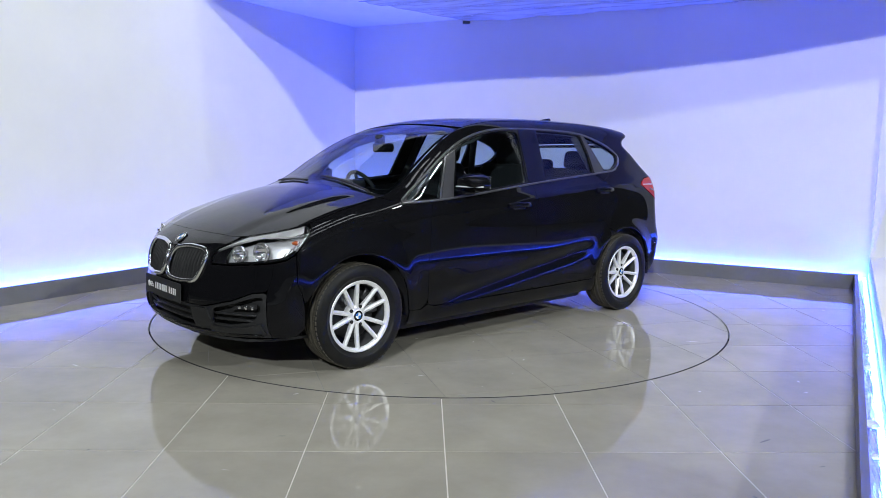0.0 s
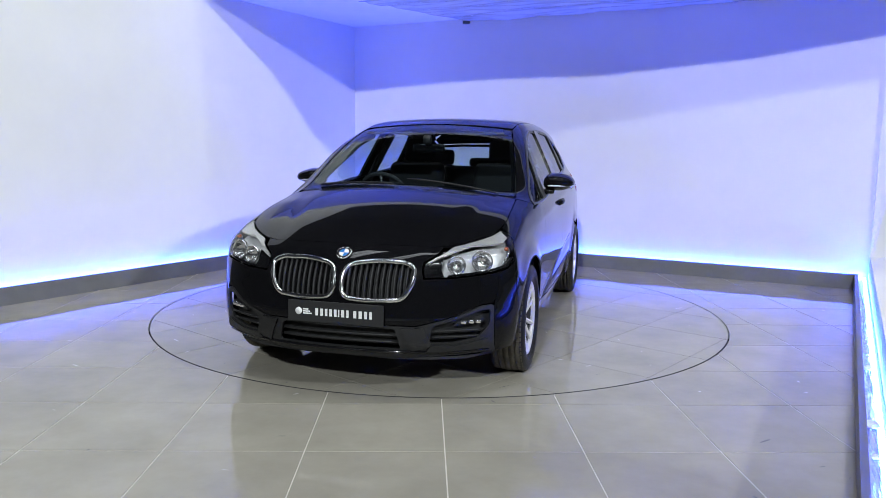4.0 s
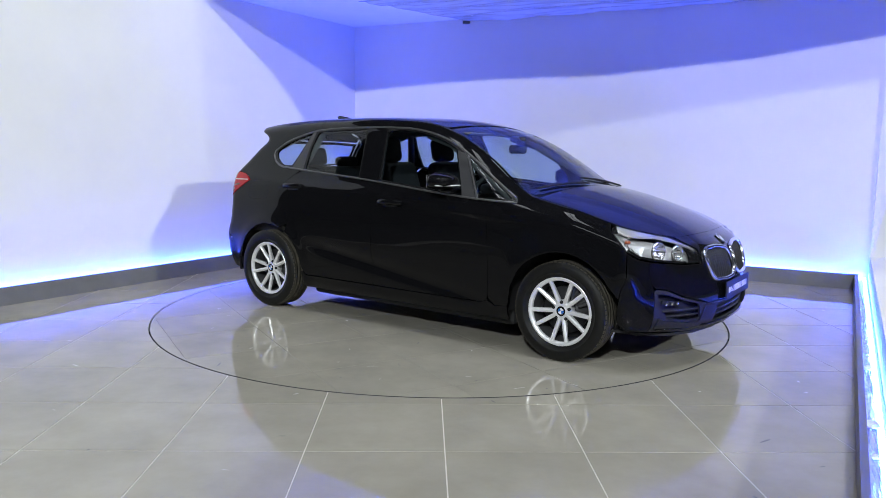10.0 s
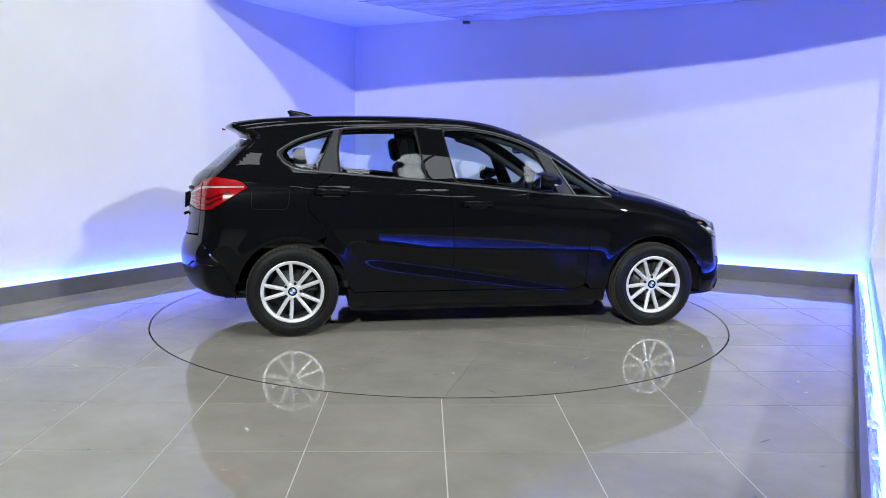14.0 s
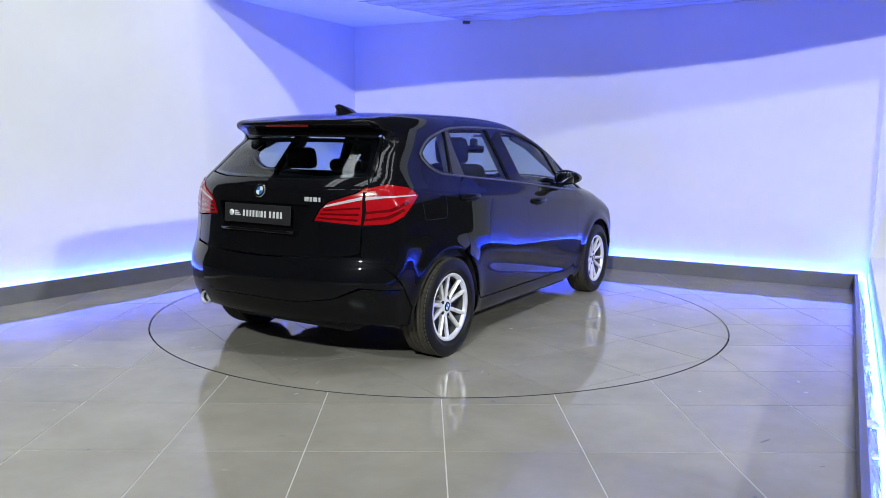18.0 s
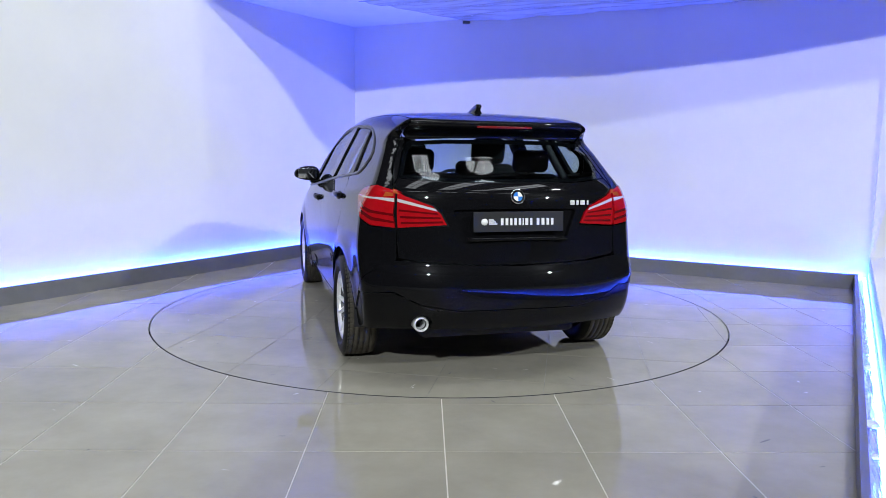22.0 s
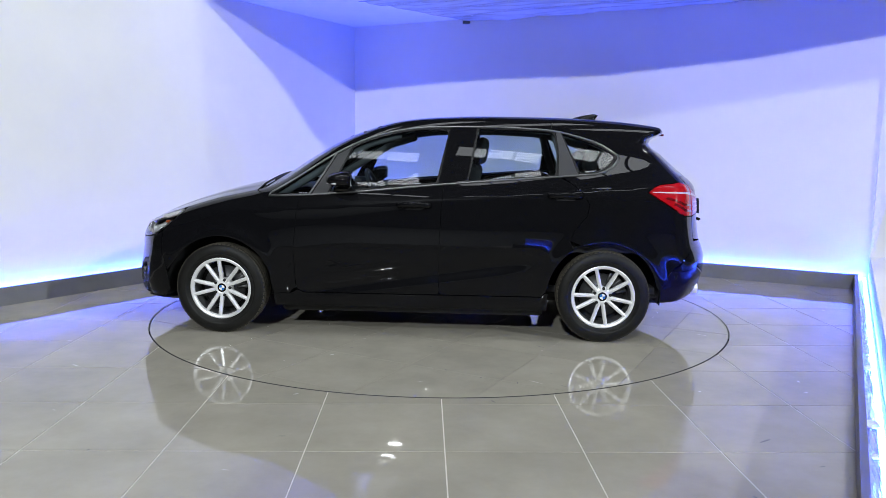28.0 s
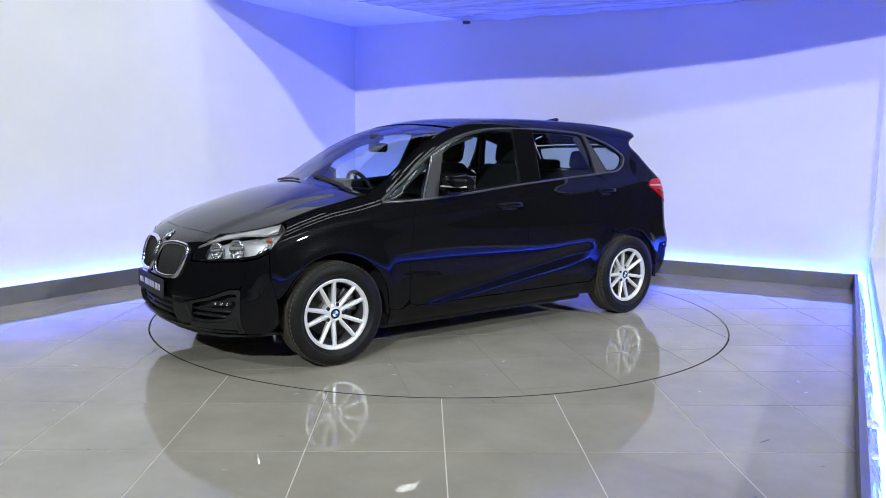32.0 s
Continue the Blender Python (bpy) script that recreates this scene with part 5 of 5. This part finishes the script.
def build_fin():
    bm = bmesh.new()
    rows = []
    for k in range(10):
        t = k / 9
        x = -1.17 - 0.19 * t
        h = 0.062 * (t ** 0.65) * (1 if t < 0.92 else 0.75)
        w = 0.050 * (0.25 + 0.75 * math.sin(math.pi * min(1, 0.15 + 0.75 * t)))
        z0 = float(TOP(x)) - 0.006
        lean = -0.03 * t
        rows.append([bm.verts.new(q) for q in ((x, -w, z0), (x, -w * 0.45, z0 + 0.4 * h + 0.006), (x + lean * 0.6, -0.013, z0 + h + 0.004), (x + lean * 0.6, 0.013, z0 + h + 0.004), (x, w * 0.45, z0 + 0.4 * h + 0.006), (x, w, z0))])
    for p, q in zip(rows, rows[1:]):
        for i in range(5):
            bm.faces.new((p[i], p[i + 1], q[i + 1], q[i]))
    bm.faces.new(rows[0])
    bm.faces.new(rows[-1][::-1])
    part("roof_aerial", bm, M_PAINT, car, "shark-fin aerial")


build_fin()


def build_wipers():
    for y0, y1, x0, x1 in ((0.62, 0.02, 1.085, 1.045), (-0.05, -0.60, 1.12, 1.03)):
        pts = [(x0 + (x1 - x0) * t, y0 + (y1 - y0) * t) for t in np.linspace(0, 1, 12)]
        p3 = onto("t", pts)
        wp = part("wiper", tube_bm([(x, y, z + 0.010) for x, y, z in p3], 0.007, 6), M_PLASTIC, car, "black windscreen wiper")
        part("wiper_blade", tube_bm([(x - 0.012, y, z + 0.004) for x, y, z in onto("t", [(a - 0.012, b) for a, b in pts[3:]])], 0.006, 6), M_GAP, wp)


build_wipers()


# ---- cabin ----
def seat_cushion(name, sx, sy, sz, bev, parent, m, mat=None):
    ob = part(name, box_bm(0, 0, 0, sx, sy, sz, bev, 4), mat or M_FABRIC, parent)
    ob.matrix_local = m
    return ob


def build_seat(y):
    st = new("front_seat")
    st.parent = car
    st.location = (-0.08, y, 0.0)
    seat_cushion("seat_base", 0.52, 0.50, 0.16, 0.06, st, pose(0.05, 0, 0.56, 0, -6, 0))
    seat_cushion("seat_back", 0.14, 0.48, 0.62, 0.06, st, pose(-0.27, 0, 0.90, 0, -16, 0))
    seat_cushion("headrest", 0.10, 0.27, 0.20, 0.05, st, pose(-0.40, 0, 1.30, 0, -10, 0))
    for dy in (-0.06, 0.06):
        part("headrest_post", tube_bm([(-0.355, dy, 1.16), (-0.385, dy, 1.24)], 0.007, 8), M_STEEL, st)


def build_cabin():
    build_seat(0.37)
    build_seat(-0.37)
    rs = new("rear_bench")
    rs.parent = car
    rs.location = (-0.95, 0, 0)
    seat_cushion("bench_base", 0.50, 1.25, 0.16, 0.06, rs, pose(0.12, 0, 0.58, 0, -5, 0))
    seat_cushion("bench_back", 0.14, 1.26, 0.58, 0.06, rs, pose(-0.22, 0, 0.87, 0, -18, 0))
    for y in (0.40, 0.0, -0.40):
        seat_cushion("headrest", 0.09, 0.25, 0.15 if y else 0.09, 0.04, rs, pose(-0.33, y, 1.235 if y else 1.19, 0, -12, 0))
    # dashboard, wheel, lining
    bm = bmesh.new()
    rows = []
    for y in np.linspace(-0.70, 0.70, 15):
        rows.append([bm.verts.new((x, y, z)) for x, z in ((1.10 - 0.2 * y * y, 0.95), (1.0 - 0.2 * y * y, 1.025), (0.75, 1.03), (0.58, 1.0), (0.52, 0.90), (0.58, 0.62), (0.9, 0.5))])
    for p, q in zip(rows, rows[1:]):
        for i in range(6):
            bm.faces.new((p[i], p[i + 1], q[i + 1], q[i]))
    part("dashboard", bm, M_DASH, car, "dark moulded dashboard")
    part("instrument_hood", box_bm(0.62, -0.37, 1.035, 0.24, 0.34, 0.07, 0.03, 3), M_DASH, car)
    sw = new("steering_wheel")
    sw.parent = car
    sw.matrix_local = Matrix.Translation((0.42, -0.37, 0.955)) @ pose(0, 0, 0, 0, -66, 0)
    part("wheel_rim", tube_bm([(0.185 * math.cos(t), 0.185 * math.sin(t), 0) for t in np.linspace(0, 2 * math.pi, 36, endpoint=False)], 0.016, 10, closed=True), M_DASH, sw, "dark steering wheel rim")
    part("wheel_boss", box_bm(0, 0, -0.015, 0.13, 0.17, 0.05, 0.02, 3), M_DASH, sw)
    for a in (0, 90, 180):
        t = math.radians(a - 90)
        part("wheel_spoke", tube_bm([(0.05 * math.cos(t), 0.05 * math.sin(t), -0.01), (0.18 * math.cos(t), 0.18 * math.sin(t), 0)], 0.014, 8), M_CHROME if a == 90 else M_DASH, sw)
    part("cabin_floor", box_bm(-0.35, 0, 0.33, 3.0, 1.36, 0.05), M_UNDER, car, smooth=False)
    part("boot_floor", box_bm(-1.55, 0, 0.62, 0.85, 1.15, 0.05, 0.01), M_UNDER, car, smooth=False)
    part("bulkhead", box_bm(1.02, 0, 0.62, 0.04, 1.36, 0.6), M_UNDER, car, smooth=False)
    part("underbody", box_bm(0.0, 0, 0.255, 3.7, 0.98, 0.11, 0.03), M_UNDER, car, "dark underbody tray", smooth=False)
    part("floor_sides", box_bm(0.0, 0, 0.225, 1.88, 1.50, 0.17, 0.03), M_UNDER, car, smooth=False)
    for nm, half in (("front_undertray", [(1.60, 0.79), (1.80, 0.76), (1.95, 0.66), (2.04, 0.48), (2.085, 0.25)]), ("rear_undertray", [(-1.62, 0.79), (-1.85, 0.73), (-1.97, 0.60), (-2.04, 0.35)])):
        pts = half + [(x, -y) for x, y in half[::-1]]
        z = 0.215 if "front" in nm else 0.295
        part(nm, prism_bm(pts, z, z + 0.015), M_UNDER, car, smooth=False)
    # headliner and door linings
    half = [(0.22, 0.0), (0.20, 0.45)] + [(x, float(ROOF_EDGE(x)) - 0.03) for x in np.linspace(0.15, -1.6, 10)] + [(-1.66, 0.0)]
    panel("headliner", "t", mirrored(half), M_HEADLINER, car, "pale roof lining", lift=-0.035, skirt=0.0, spacing=0.09)
    for s in (1, -1):
        q = [(0.78, 0.34), (0.78, 0.93)] + [(x, float(BELT(x)) - 0.012) for x in np.linspace(0.7, -1.3, 14)] + [(-1.5, 1.14), (-1.85, 1.05), (-1.85, 0.62), (-1.72, 0.60), (-1.0, 0.60), (-0.95, 0.34)]
        panel("door_lining", "s", q, M_DASH, car, "dark inner door lining", lift=-0.075, skirt=0.0, spacing=0.08, mirror=s)
        # inner pillars
        for nm, pts in (("inner_door_pillar", [(-0.30, 1.05), (-0.335, 1.25), (-0.36, 1.47)]), ("inner_screen_pillar", [(1.0, 0.98), (0.70, 1.17), (0.33, 1.385), (0.1, 1.45)]), ("inner_rear_pillar", [(-1.12, 1.12), (-1.05, 1.30), (-1.0, 1.45)])):
            p3 = onto("s", pts)
            q3 = p3 - normals_at(p3) * 0.058
            part(nm, tube_bm([(x, s * y, z) for x, y, z in q3], 0.030, 8), M_HEADLINER, car, "pale pillar lining")
    # rear-view mirror on its stalk
    rm = part("interior_mirror", box_bm(0.50, 0.0, 1.315, 0.035, 0.24, 0.065, 0.02, 3), M_GLOSSBLACK, car, "dark rear-view mirror")
    part("mirror_stalk", box_bm(0.53, 0, 1.375, 0.07, 0.06, 0.07, 0.02, 2), M_DASH, rm)
    part("sun_visor", box_bm(0.30, 0.34, 1.425, 0.16, 0.36, 0.015, 0.006), M_HEADLINER, car)
    part("sun_visor", box_bm(0.30, -0.34, 1.425, 0.16, 0.36, 0.015, 0.006), M_HEADLINER, car)


build_cabin()

M_SCUFF_DARK = material("dark_scuff", (0.07, 0.065, 0.06), 0.5, vary=0.3, scale=30)
M_SCUFF_PALE = material("pale_scratch", (0.46, 0.44, 0.40), 0.5, vary=0.3, scale=30)


def scuffs(name, mat, count, r0, r1, parent, seed, label):
    """Flat flecks and short scratches on the tiles, as one mesh."""
    rnd = random.Random(seed)
    verts, faces = [], []
    for _ in range(count):
        r, t = math.sqrt(rnd.uniform(r0 * r0, r1 * r1)), rnd.uniform(0, 2 * math.pi)
        x, y = r * math.cos(t), r * math.sin(t)
        if parent is None and (not inside_booth([(x - 0.1, y - 0.1), (x + 0.1, y - 0.1), (x, y + 0.1)]) or (x - 0.02) ** 2 + (y + 6.03) ** 2 < 4):
            continue
        turn, long, wide = rnd.uniform(0, math.pi), rnd.choice((0.010, 0.015, 0.022, 0.04)) * rnd.uniform(0.6, 1.4), rnd.uniform(0.0015, 0.006)
        n, k = 7, len(verts)
        for i in range(n):
            u = 2 * math.pi * i / n
            a, b = long * math.cos(u) * rnd.uniform(0.6, 1), wide * math.sin(u) * rnd.uniform(0.6, 1.2)
            verts.append((x + a * math.cos(turn) - b * math.sin(turn), y + a * math.sin(turn) + b * math.cos(turn), 0.0006))
        faces.append(list(range(k, k + n)))
    me = bpy.data.meshes.new(name)
    me.from_pydata(verts, [], faces)
    ob = link(name, me, mat, parent)
    if parent is None:
        tagged(ob, label, "floor marks", kind="stuff")
    else:
        tagged(ob, kind="stuff")
    return ob


scuffs("floor_scuffs", M_SCUFF_DARK, 120, 2.3, 5.0, None, 3, "small dark scuffs and specks on the tile floor")
scuffs("floor_scratches", M_SCUFF_PALE, 60, 2.3, 4.5, None, 4, "short pale scratches on the tile floor")
scuffs("deck_scuffs", M_SCUFF_DARK, 70, 0.1, 2.2, turntable, 5, "")
scuffs("deck_scratches", M_SCUFF_PALE, 60, 0.1, 2.2, turntable, 6, "")

lay_tiles()


def motions():
    rows_t, rows_c = [], []
    for t, a in TURN:
        m = pose(0, 0, 0, 0, 0, a)
        rows_t.append((t, m))
        rows_c.append((t, m @ Matrix.Translation((CAR_X, CAR_Y, 0.0))))
    walk(turntable, rows_t)
    walk(car, rows_c)


motions()
